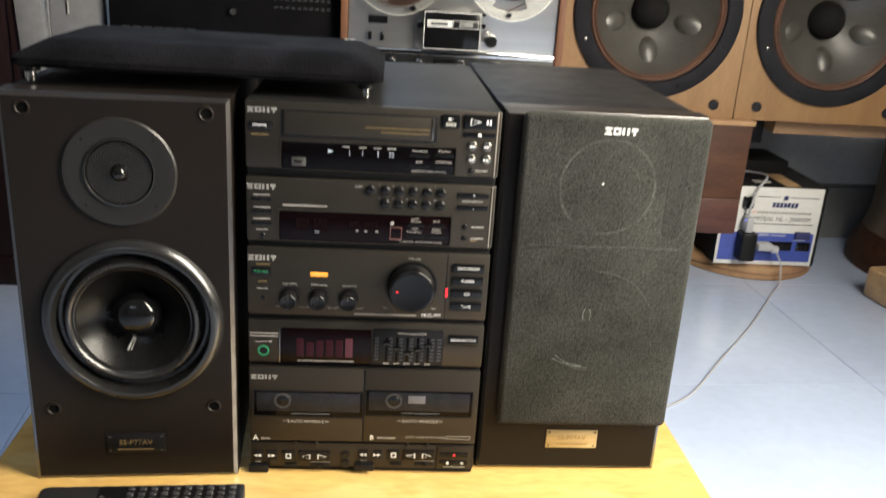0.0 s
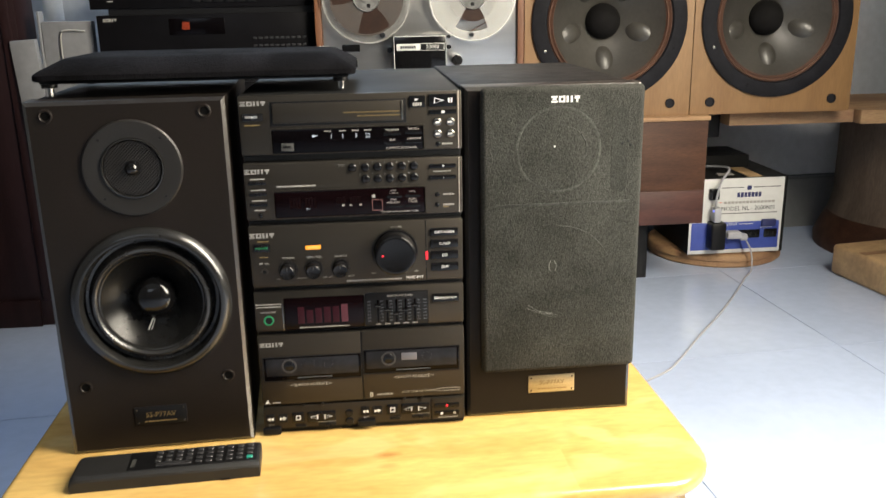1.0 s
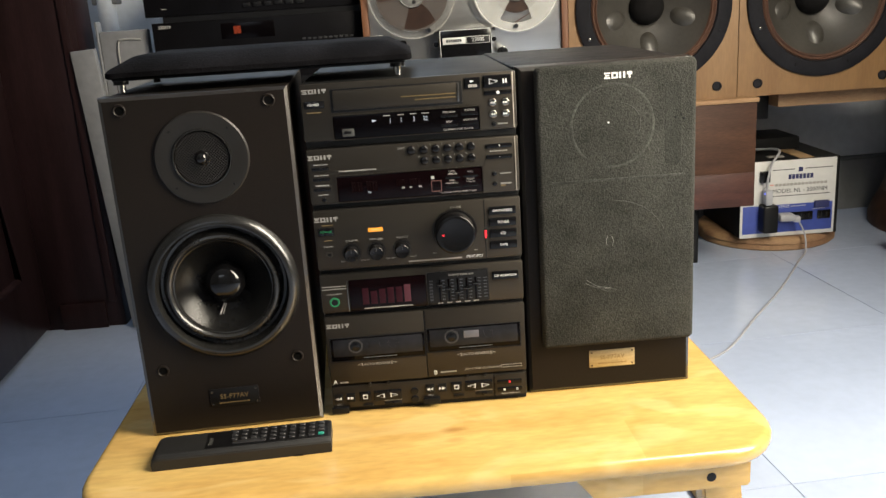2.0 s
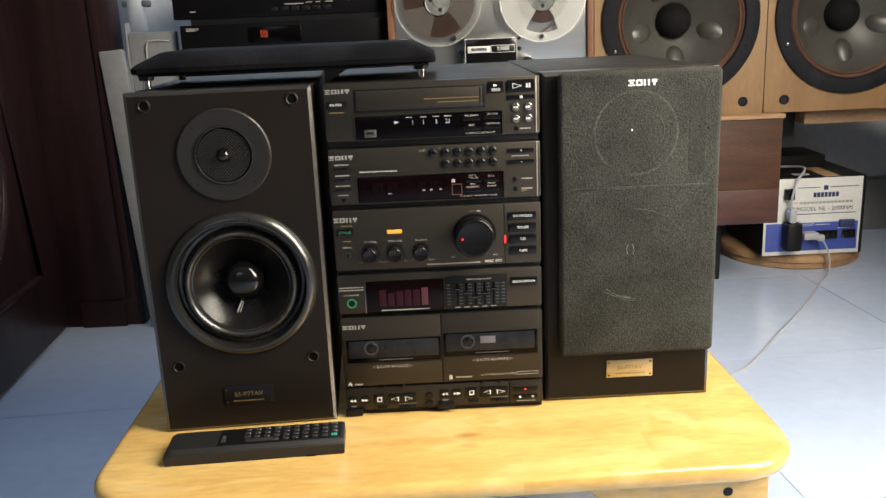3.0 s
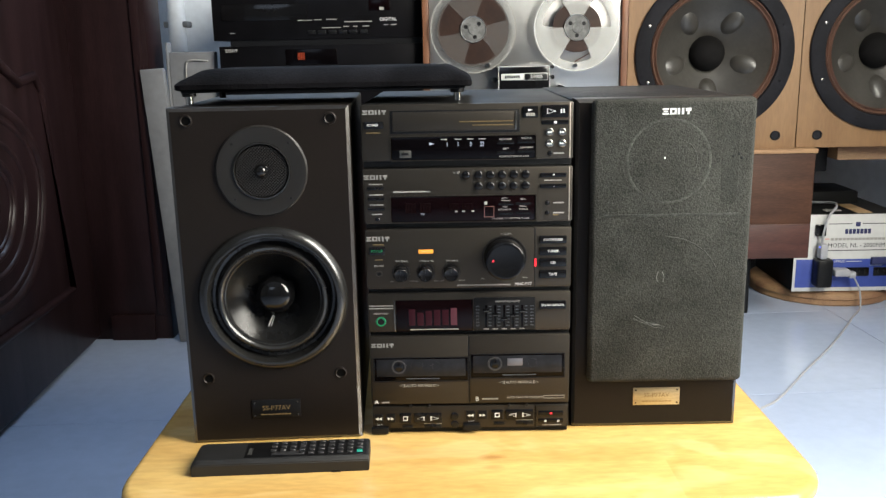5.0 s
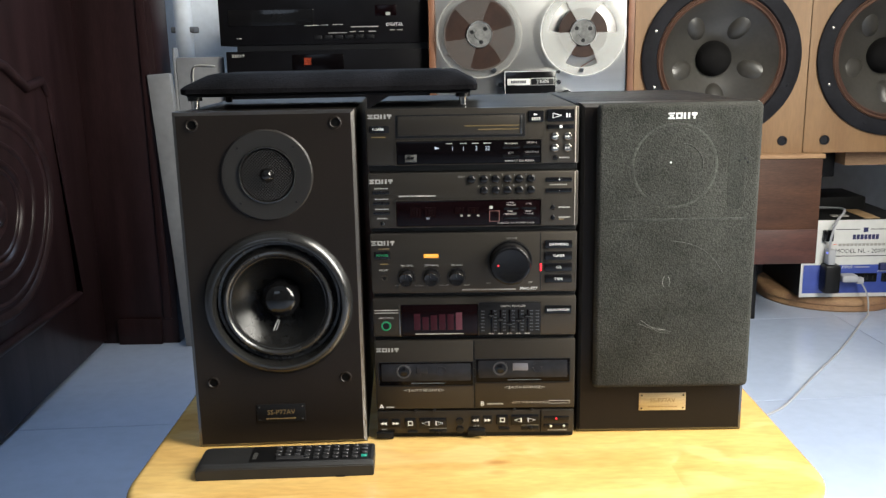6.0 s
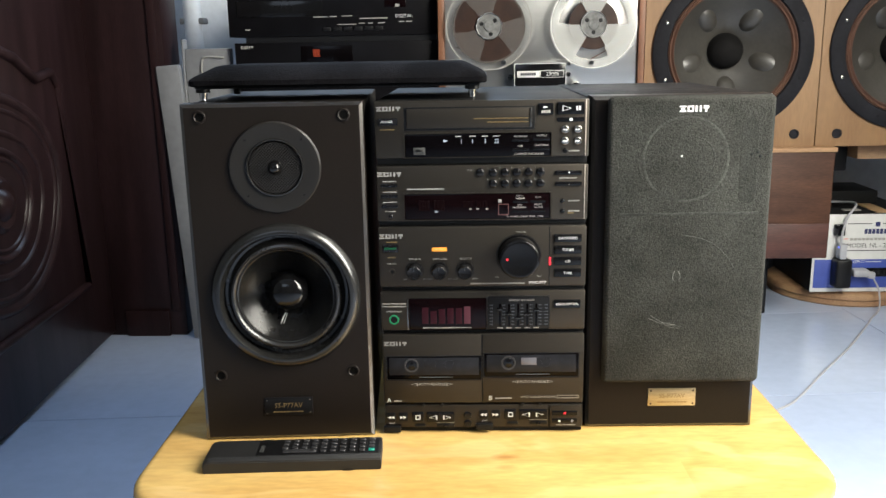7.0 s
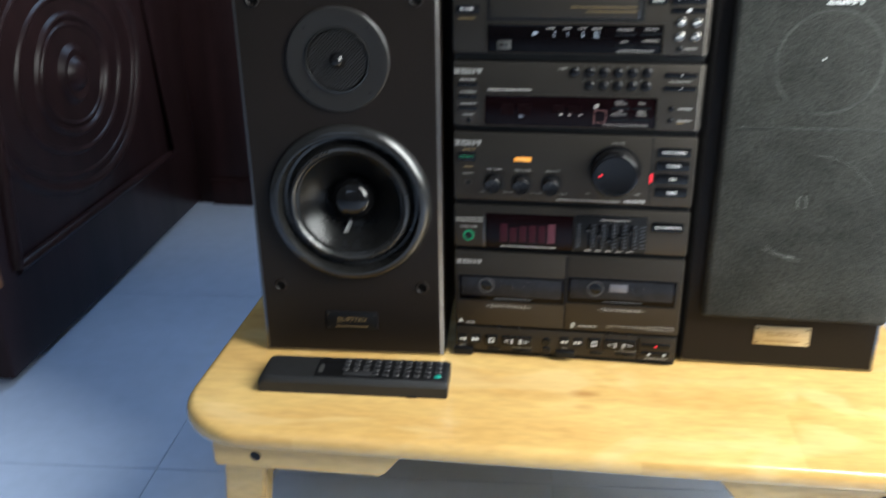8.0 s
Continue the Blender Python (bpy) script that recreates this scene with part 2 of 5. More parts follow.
L_VIOLET = glow("violet_lamp", (0.2, 0.25, 1.0), 1.5)


def clear_plastic(name, share, tone):
    m = bpy.data.materials.new(name)
    m.use_nodes = True
    n, link = m.node_tree.nodes, m.node_tree.links.new
    glass, see, mix = n["Principled BSDF"], n.new("ShaderNodeBsdfTransparent"), n.new("ShaderNodeMixShader")
    glass.inputs["Base Color"].default_value = (tone, tone, tone * 0.96, 1)
    glass.inputs["Roughness"].default_value = 0.25
    mix.inputs[0].default_value = share
    link(see.outputs[0], mix.inputs[1])
    link(glass.outputs[0], mix.inputs[2])
    link(mix.outputs[0], n["Material Output"].inputs["Surface"])
    return m


M_CLEAR = clear_plastic("clear_reel_plastic", 0.07, 0.42)
# whiter copy for the loaded reel, with the strong light in its colour
M_CLEARLIT = clear_plastic("lit_reel_plastic", 0.34, 0.6)

# ---- mesh helpers ----


def thing(name, label, category, m=Matrix(), group="", kind=""):
    ob = new(name)
    ob.empty_display_size = 0.02
    ob.matrix_world = m
    return tagged(ob, label, category, group, kind)


def mesh_of(bm, name, material):
    me = bpy.data.meshes.new(name)
    bm.normal_update()
    bm.to_mesh(me)
    bm.free()
    me.materials.append(material)
    return me


def part(name, bm, material, parent, label=""):
    """Links a bmesh as one mesh object under a thing or a part."""
    ob = new(name, mesh_of(bm, name, material))
    ob.parent = parent
    return tagged(ob, label)


def smooth(bm, angle=35):
    for f in bm.faces:
        f.smooth = True
    for e in bm.edges:
        if len(e.link_faces) == 2 and e.calc_face_angle(0) > radians(angle):
            e.smooth = False
    return bm


def box(x0, x1, y0, y1, z0, z1, bevel=0.0, seg=2, bm=None, m=None):
    """A box, its edges rounded by bevel."""
    b = bmesh.new()
    mm = Matrix.Translation(((x0 + x1) / 2, (y0 + y1) / 2, (z0 + z1) / 2)) @ Matrix.Diagonal((x1 - x0, y1 - y0, z1 - z0, 1))
    bmesh.ops.create_cube(b, size=1, matrix=mm)
    if bevel:
        bmesh.ops.bevel(b, geom=b.edges[:], offset=bevel, segments=seg, profile=0.5, affect="EDGES")
        smooth(b, 40)
    if m:
        b.transform(m)
    return join(bm, b)


def join(bm, b):
    if bm is None:
        return b
    me = bpy.data.meshes.new("joined")
    b.to_mesh(me)
    b.free()
    bm.from_mesh(me)
    bpy.data.meshes.remove(me)
    return bm


def slab(x0, x1, y0, y1, z0, z1, corner, rim, seg=8):
    """A board with rounded corners in plan and a rounded rim."""
    b = bmesh.new()
    mm = Matrix.Translation(((x0 + x1) / 2, (y0 + y1) / 2, (z0 + z1) / 2)) @ Matrix.Diagonal((x1 - x0, y1 - y0, z1 - z0, 1))
    bmesh.ops.create_cube(b, size=1, matrix=mm)
    up = [e for e in b.edges if abs(e.verts[0].co.z - e.verts[1].co.z) > 1e-6]
    bmesh.ops.bevel(b, geom=up, offset=corner, segments=seg, profile=0.5, affect="EDGES")
    flat = [e for e in b.edges if abs(e.verts[0].co.z - e.verts[1].co.z) < 1e-6]
    bmesh.ops.bevel(b, geom=flat, offset=rim, segments=4, profile=0.5, affect="EDGES")
    return smooth(b, 50)


def rounded(x0, x1, y0, y1, r, n=4):
    """Corner points of a rectangle with rounded corners."""
    out = []
    for cx, cy, a0 in ((x1 - r, y1 - r, 0), (x0 + r, y1 - r, 90), (x0 + r, y0 + r, 180), (x1 - r, y0 + r, 270)):
        for k in range(n + 1):
            a = radians(a0 + 90 * k / n)
            out.append((cx + r * math.cos(a), cy + r * math.sin(a)))
    return out


def lathe(profile, at, seg=48, bm=None, m=None):
    """A profile of (radius, out) turned about the axis that points at -y from the point at."""
    b = bmesh.new()
    rings = []
    for r, out in profile:
        if r < 1e-6:
            rings.append([b.verts.new((0, -out, 0))])
        else:
            rings.append([b.verts.new((r * math.cos(a), -out, r * math.sin(a))) for a in (2 * math.pi * k / seg for k in range(seg))])
    for a, c in zip(rings, rings[1:]):
        for k in range(seg):
            q = [a[k % len(a)], a[(k + 1) % len(a)], c[(k + 1) % len(c)], c[k % len(c)]]
            q = list(dict.fromkeys(q))
            if len(q) > 2:
                b.faces.new(q)
    bmesh.ops.recalc_face_normals(b, faces=b.faces[:])
    mid = sum((f.normal.y * f.calc_area() for f in b.faces))
    if mid > 0:
        bmesh.ops.reverse_faces(b, faces=b.faces[:])
    smooth(b, 40)
    b.transform(Matrix.Translation(at))
    if m:
        b.transform(m)
    return join(bm, b)


def tube(points, r, seg=8, bm=None):
    """A round cord along points."""
    b = bm or bmesh.new()
    pts = [Vector(p) for p in points]
    rings = []
    for i, p in enumerate(pts):
        d = (pts[min(i + 1, len(pts) - 1)] - pts[max(i - 1, 0)]).normalized()
        s = d.cross(Vector((0.13, 0.21, 1)) if abs(d.z) < 0.9 else Vector((1, 0, 0))).normalized()
        u = s.cross(d)
        rings.append([b.verts.new(p + r * (math.cos(a) * s + math.sin(a) * u)) for a in (2 * math.pi * k / seg for k in range(seg))])
    for a, c in zip(rings, rings[1:]):
        for k in range(seg):
            b.faces.new((a[k], a[(k + 1) % seg], c[(k + 1) % seg], c[k]))
    b.faces.new(rings[0][::-1])
    b.faces.new(rings[-1])
    bmesh.ops.recalc_face_normals(b, faces=b.faces[:])
    return smooth(b, 60)


def curve_points(points, n=6):
    """Points of a smooth curve through the given ones."""
    p = [Vector(q) for q in points]
    p = [2 * p[0] - p[1], *p, 2 * p[-1] - p[-2]]
    out = []
    for i in range(1, len(p) - 2):
        a, b, c, d = p[i - 1:i + 3]
        for k in range(n):
            t = k / n
            out.append(0.5 * (2 * b + (c - a) * t + (2 * a - 5 * b + 4 * c - d) * t * t + (3 * b - a - 3 * c + d) * t ** 3))
    return [*out, p[-2]]


FACE = Matrix.Rotation(radians(90), 4, "X")


def letters(body, size, x, z, y, material, parent, align="CENTER", m=None, squeeze=1.0):
    """Words on a surface that faces -y, standing 0.3 mm proud of y."""
    cu = bpy.data.curves.new("words", "FONT")
    cu.body, cu.size, cu.align_x, cu.align_y, cu.extrude, cu.resolution_u = body, size, align, "CENTER", 0.00012, 2
    tmp = bpy.data.objects.new("words", cu)
    me = bpy.data.meshes.new_from_object(tmp)
    bpy.data.objects.remove(tmp)
    bpy.data.curves.remove(cu)
    me.name = "lettering"
    me.transform((m or Matrix()) @ Matrix.Translation((x, y - 0.0002, z)) @ FACE @ Matrix.Diagonal((squeeze, 1, 1, 1)))
    me.materials.clear()
    me.materials.append(material)
    ob = new("lettering", me)
    ob.parent = parent
    return ob


def bars(x0, x1, z0, z1, y, material, parent, count=4, name="print", m=None):
    """Writing too small to read, or a maker's mark: a row of plain blocks."""
    b = bmesh.new()
    w = (x1 - x0) / count
    for k in range(count):
        box(x0 + k * w + w * 0.1, x0 + (k + 1) * w - w * 0.12, y - 0.0004, y + 0.0002, z0, z1, bm=b, m=m)
    return part(name, b, material, parent)


def maker_mark(x0, x1, z0, z1, y, material, parent, m=None):
    """A maker's name as four plain shapes in a row: bars, an open block, two uprights, a wedge."""
    b = bmesh.new()
    w, t = (x1 - x0) / 4, (z1 - z0) * 0.26
    at = lambda k, p: x0 + k * w + w * (0.08 + 0.84 * p)
    for k, p0, p1, q0, q1 in ((0, 0, 1, z1 - t, z1), (0, 0, 1, z0, z0 + t), (0, 0.2, 0.8, z0 + 1.45 * t, z1 - 1.45 * t),
                              (1, 0, 1, z1 - t, z1), (1, 0, 1, z0, z0 + t), (1, 0, 0.28, z0 + t, z1 - t), (1, 0.72, 1, z0 + t, z1 - t),
                              (2, 0, 0.34, z0, z1), (2, 0.66, 1, z0, z1), (3, 0.36, 0.64, z0, z0 + 2 * t), (3, 0.08, 0.92, z0 + 2 * t, z1)):
        box(at(k, p0), at(k, p1), y - 0.0004, y + 0.0002, q0, q1, bm=b, m=m)
    return part("maker_mark", b, material, parent)


def holed_panel(x0, x1, z0, z1, cx, cz, r, deep, seg=64, bm=None):
    """A flat panel at y = 0 with a round hole through it."""
    b = bm or bmesh.new()
    ring, back, edge = [], [], []
    corners = [math.atan2(z - cz, x - cx) % (2 * math.pi) for x in (x0, x1) for z in (z0, z1)]
    angles = sorted([2 * math.pi * (k + 0.37) / seg for k in range(seg)] + corners)
    for a in angles:
        c, s = math.cos(a), math.sin(a)
        ring.append(b.verts.new((cx + r * c, 0, cz + r * s)))
        back.append(b.verts.new((cx + r * c, deep, cz + r * s)))
        t = min(((x1 - cx) if c > 0 else (cx - x0)) / max(abs(c), 1e-9), ((z1 - cz) if s > 0 else (cz - z0)) / max(abs(s), 1e-9))
        edge.append(b.verts.new((cx + t * c, 0, cz + t * s)))
    for k in range(len(angles)):
        j = (k + 1) % len(angles)
        b.faces.new((edge[k], edge[j], ring[j], ring[k]))
        b.faces.new((ring[k], ring[j], back[j], back[k]))
    return b

# ---- the room ----
TURN = radians(4.2)
ROOM = Matrix.Rotation(TURN, 4, "Z")
TILE, JOINT = 0.485, 0.0016
TILE_AT = Matrix.Translation((-0.49, 0.025, 0)) @ ROOM


def structure(name, bm, material, label, m=None):
    if m:
        bm.transform(m)
    return tagged(new(name, mesh_of(bm, name, material)), label, name.split("_")[0], kind="structure")


floor = structure("floor", box(-3.2, 3.2, -3.6, 3.0, -0.06, -0.0012), M_GROUT, "floor of pale blue glazed square tiles with thin dark joints", ROOM)
wb = box(-3.2, -1.0, 1.405, 1.52, -0.06, 2.8)
box(-1.0, 0.3, 1.405, 1.52, -0.06, 1.2, bm=wb)
box(-1.0, 0.3, 1.405, 1.52, 2.15, 2.8, bm=wb)
box(0.3, 3.2, 1.405, 1.52, -0.06, 2.8, bm=wb)
structure("wall_back", wb, M_PALEWALL, "pale bluish painted plaster wall behind the hi-fi gear", ROOM)
# unseen walls around the camera, dark to hold down fill and reflections
structure("wall_left", box(-2.5, -2.38, -3.2, 1.405, -0.06, 2.8), M_WALL, "unseen plain side wall, toned dark to cut bounce light", ROOM)
structure("wall_front", box(-2.5, 2.5, -3.2, -3.08, -0.06, 2.8), M_WALL, "unseen plain wall at the room's end, toned dark to cut bounce light", ROOM)
wr = box(1.16, 1.28, -3.08, -0.85, -0.06, 2.8)
box(1.16, 1.28, -0.10, 0.25, -0.06, 2.8, bm=wr)
box(1.16, 1.28, -0.85, -0.10, 1.95, 2.8, bm=wr)
box(1.16, 1.28, -0.85, -0.10, -0.06, 0.42, bm=wr)
box(1.28, 2.32, 0.13, 0.25, -0.06, 2.8, bm=wr)
box(2.2, 2.32, 0.25, 1.405, -0.06, 2.8, bm=wr)
structure("wall_right", wr, M_WALL, "unseen side wall with an open window, toned dark to cut bounce light", ROOM)
structure("ceiling", box(-2.5, 2.4, -3.2, 1.52, 2.8, 2.9), M_CEIL, "plain white painted ceiling", ROOM)
structure("baseboard", box(-0.9, 2.2, 1.393, 1.404, -0.004, 0.145, 0.002), M_WALL, "grey tiled skirting along the wall", ROOM)
structure("trim", box(0.6, 1.62, 1.386, 1.403, 0.147, 0.156, 0.002), M_CARD, "thin white ledge strip above the skirting", ROOM)

# wooden post at the hinge side of the open door leaf, with plinth
post = thing("door_post", "dark red-brown lacquered wooden door post against the wall", "door post", kind="structure")
part("post_board", box(-0.86, -0.662, 0.958, 1.06, 0.0, 2.4, 0.004), M_DOOR, post)
part("plinth", box(-0.80, -0.70, 0.950, 0.957, 0.0, 0.06, 0.002), M_DOOR, post)
part("moulding", box(-0.692, -0.674, 0.9525, 0.9575, 0.06, 2.4, 0.002), M_DOOR, post)

# the open carved door leaf: its carved face looks at +x
# leaf space: x runs from the free edge to the hinge, z up, carved face at -y


def carved_leaf():
    leaf = thing("door_leaf", "open dark red-brown lacquered wooden door leaf with carved oval rosette panel", "door", DOORM)
    part("leaf_board", box(0, 0.775, 0, 0.04, 0.012, 2.1, 0.004), M_DOOR, leaf)
    part("worn_edge", box(-0.003, -0.0003, 0.006, 0.034, 0.14, 0.34, 0.001), M_WORN, leaf, "scuffed bare wood edge")
    part("worn_patch", box(0.0, 0.022, -0.0012, 0.0008, 0.15, 0.30, 0.0005), M_WORN, leaf, "chipped bare wood along the free edge")
    cx, cz = 0.315, 0.388
    for rx, rz, w, h in ((0.245, 0.182, 0.010, 0.007), (0.222, 0.160, 0.005, 0.004), (0.165, 0.122, 0.006, 0.005), (0.112, 0.092, 0.007, 0.007), (0.098, 0.078, 0.004, 0.004)):
        b = bmesh.new()
        seg = 56
        rows = []
        for s in range(seg):
            a = 2 * math.pi * s / seg
            wob = 1 + 0.02 * math.sin(4 * a)
            rows.append([b.verts.new((cx + (rx * wob + d * w) * math.cos(a), -h * q, cz + (rz * wob + d * w) * math.sin(a)))
                         for d, q in ((-1, -0.05), (-0.55, 0.75), (0, 1), (0.55, 0.75), (1, -0.05))])
        for s in range(seg):
            for j in range(4):
                b.faces.new((rows[s][j], rows[(s + 1) % seg][j], rows[(s + 1) % seg][j + 1], rows[s][j + 1]))
        bmesh.ops.recalc_face_normals(b, faces=b.faces[:])
        part("carved_ring", smooth(b, 80), M_DOOR, leaf)
    part("rosette_boss", lathe([(0, 0.020), (0.012, 0.019), (0.022, 0.013), (0.028, 0.005), (0.040, 0.008), (0.05, -0.001)], (cx, 0, cz), 24), M_DOOR, leaf)
    # raised panel frame with a curved top
    for z0, z1, up in ((0.16, 0.60, 1), (0.95, 1.80, 1)):
        pts = [(0.06, -0.001, z0), (0.64, -0.001, z0), (0.60, -0.001, z1 - 0.03), (0.57, -0.001, z1), (0.50, -0.001, z1 - 0.01), (0.42, -0.001, z1 + 0.03), (0.35, -0.001, z1 + 0.045),
               (0.28, -0.001, z1 + 0.03), (0.20, -0.001, z1 - 0.01), (0.13, -0.001, z1), (0.10, -0.001, z1 - 0.03), (0.06, -0.001, z0)]
        part("panel_moulding", tube(pts, 0.010, 8), M_DOOR, leaf)
    return leaf


DOORM = pose(-0.779, 0.177, 0, 0, 0, 93.5)
carved_leaf()

# ---- background things ----


def leaning_boards():
    b = thing("foam_board", "grey-white thin board leaning upright beside the black units", "board", pose(-0.622, 0.93, 0, -1.5, -3.7, 0), group="leaning boards")
    part("board", box(-0.018, 0.032, 0.0, 0.02, 0.002, 0.607, 0.003), M_CARD, b)
    b = thing("foam_board", "grey-white board with a thin stapled edge standing behind another board", "board", pose(-0.568, 0.965, 0, -1, 0, 0), group="leaning boards")
    part("board", box(-0.055, 0.045, 0.0, 0.02, 0.002, 0.640, 0.003), M_CARD, b)
    part("edge_strip", box(-0.06, -0.0555, -0.004, 0.024, 0.002, 0.660, 0.001), M_CARD, b)
    part("cord_loop", tube(curve_points([(-0.02, -0.003, 0.55), (-0.018, -0.003, 0.612), (-0.004, -0.003, 0.622), (0.03, -0.003, 0.620)]), 0.002, 6), M_GREY, b)


leaning_boards()

pipe = thing("wall_conduit", "pale painted conduit pipe running up the wall", "pipe", pose(-0.70, 1.30, 0))
part("pipe", tube([(0, 0, 0.0), (0, 0, 2.8)], 0.022, 16), M_PALEWALL, pipe)
part("clip", box(-0.03, 0.03, -0.012, 0.03, 0.70, 0.715, 0.003), M_CARD, pipe)


def low_cabinet():
    c = thing("low_cabinet", "plain dark wooden cabinet carrying the tape deck and black units", "cabinet", pose(-0.08, 0.95, 0))
    part("body", box(-0.44, 0.44, 0.01, 0.40, 0.04, 0.415, 0.003), M_BROWN, c)
    part("top", box(-0.445, 0.445, -0.03, 0.41, 0.415, 0.431, 0.003), M_BROWN, c)
    for x in (-0.42, 0.42):
        part("foot", box(x - 0.02, x + 0.02, 0.03, 0.37, 0.0, 0.04, 0.003), M_GAP, c)


low_cabinet()


M_UNIT = mat("black_unit_face", (0.0058, 0.0056, 0.0066), 0.3, vary=0.2, scale=20, fine=300, bump=0.02, spec=0.07)


def black_unit(name, label, m, w, h, d):
    u = thing(name, label, "hi-fi unit", m, group="stacked black units")
    part("case", box(0, w, 0.008, d, 0.012, h, 0.002), M_CASE, u)
    part("faceplate", box(0, w, 0, 0.008, 0.012, h, 0.0015), M_UNIT, u)
    part("plinth", box(0.034, w - 0.002, 0.004, d - 0.01, 0.0, 0.012), M_GAP, u)
    for x in (0.025, w - 0.06):
        for y in (0.05, d - 0.05):
            part("foot", lathe([(0, 0.0), (0.018, 0.0), (0.018, 0.012), (0, 0.012)], (0, 0, 0), 16, m=Matrix.Translation((x, y, 0.012)) @ Matrix.Rotation(radians(-90), 4, "X")), M_GAP, u)
    return u


u = black_unit("power_amplifier", "plain black amplifier with a faint silver strip under the receiver", pose(-0.509, 0.952, 0.431), 0.434, 0.082, 0.30)
part("silver_strip", box(0.03, 0.17, -0.0008, 0.0005, 0.050, 0.052), M_KEY, u)
part("power_key", box(0.012, 0.034, -0.003, 0.001, 0.046, 0.054, 0.001), M_GREY, u)
part("knob", lathe([(0, 0.012), (0.007, 0.012), (0.008, 0), (0, 0)], (0.40, 0, 0.045), 20), M_SATIN, u)
u = black_unit("receiver", "black receiver with a coral indicator lamp and dim keys", pose(-0.507, 0.952, 0.513), 0.432, 0.136, 0.30)
part("indicator_lamp", box(0.165, 0.182, -0.001, 0.002, 0.105, 0.122, 0.001), L_CORAL, u)
maker_mark(0.012, 0.04, 0.124, 0.130, 0, M_GREY, u)
part("display_window", box(0.14, 0.25, -0.001, 0.003, 0.096, 0.128, 0.001), M_SMOKE, u)
for k in range(10):
    part("key", box(0.305 + 0.011 * (k % 10), 0.312 + 0.011 * (k % 10), -0.002, 0.002, 0.085, 0.089, 0.0005), M_KEY, u)
    part("key", box(0.305 + 0.011 * (k % 10), 0.312 + 0.011 * (k % 10), -0.002, 0.002, 0.070, 0.074, 0.0005), M_KEY, u)
bars(0.02, 0.16, 0.02, 0.024, 0, M_KEY, u, 7)
part("knob", lathe([(0, 0.01), (0.006, 0.01), (0.007, 0), (0, 0)], (0.23, 0, 0.06), 20), M_SATIN, u)
u = black_unit("digital_player", "black digital disc player with grey printed markings and a small window", pose(-0.517, 0.952, 0.649), 0.440, 0.115, 0.30)
part("disc_drawer", box(0.02, 0.20, -0.002, 0.002, 0.052, 0.085, 0.001), M_GLOSS, u)
part("display_window", box(0.33, 0.375, -0.001, 0.003, 0.068, 0.09, 0.001), M_REDGLASS, u)
part("status_square", box(0.352, 0.362, -0.0018, -0.001, 0.069, 0.075), M_GREY, u)
letters("DIGITAL", 0.0095, 0.370, 0.050, 0, M_WHITE, u)
part("white_line", box(0.278, 0.336, -0.0006, 0.0005, 0.0455, 0.0475), M_GREY, u)
for x0, x1, z in ((0.18, 0.21, 0.050), (0.215, 0.23, 0.0505), (0.24, 0.262, 0.051), (0.275, 0.288, 0.036), (0.295, 0.305, 0.036), (0.315, 0.330, 0.036), (0.23, 0.27, 0.034), (0.36, 0.37, 0.038), (0.375, 0.387, 0.038), (0.035, 0.046, 0.026)):
    part("marking", box(x0, x1, -0.0006, 0.0005, z, z + 0.0018), M_GREY, u)
for k in range(6):
    part("key", box(0.20 + 0.022 * k, 0.216 + 0.022 * k, -0.003, 0.001, 0.022, 0.030, 0.001), M_GAP, u)


M_HUB = mat("cloudy_hub_plastic", (0.17, 0.17, 0.165), 0.2, vary=0.3, scale=60, fine=200, bump=0.02, coat=0.3)
M_TAPEWIND = mat("brown_tape", (0.034, 0.018, 0.013), 0.3, vary=0.3, scale=30, fine=200, bump=0.03)


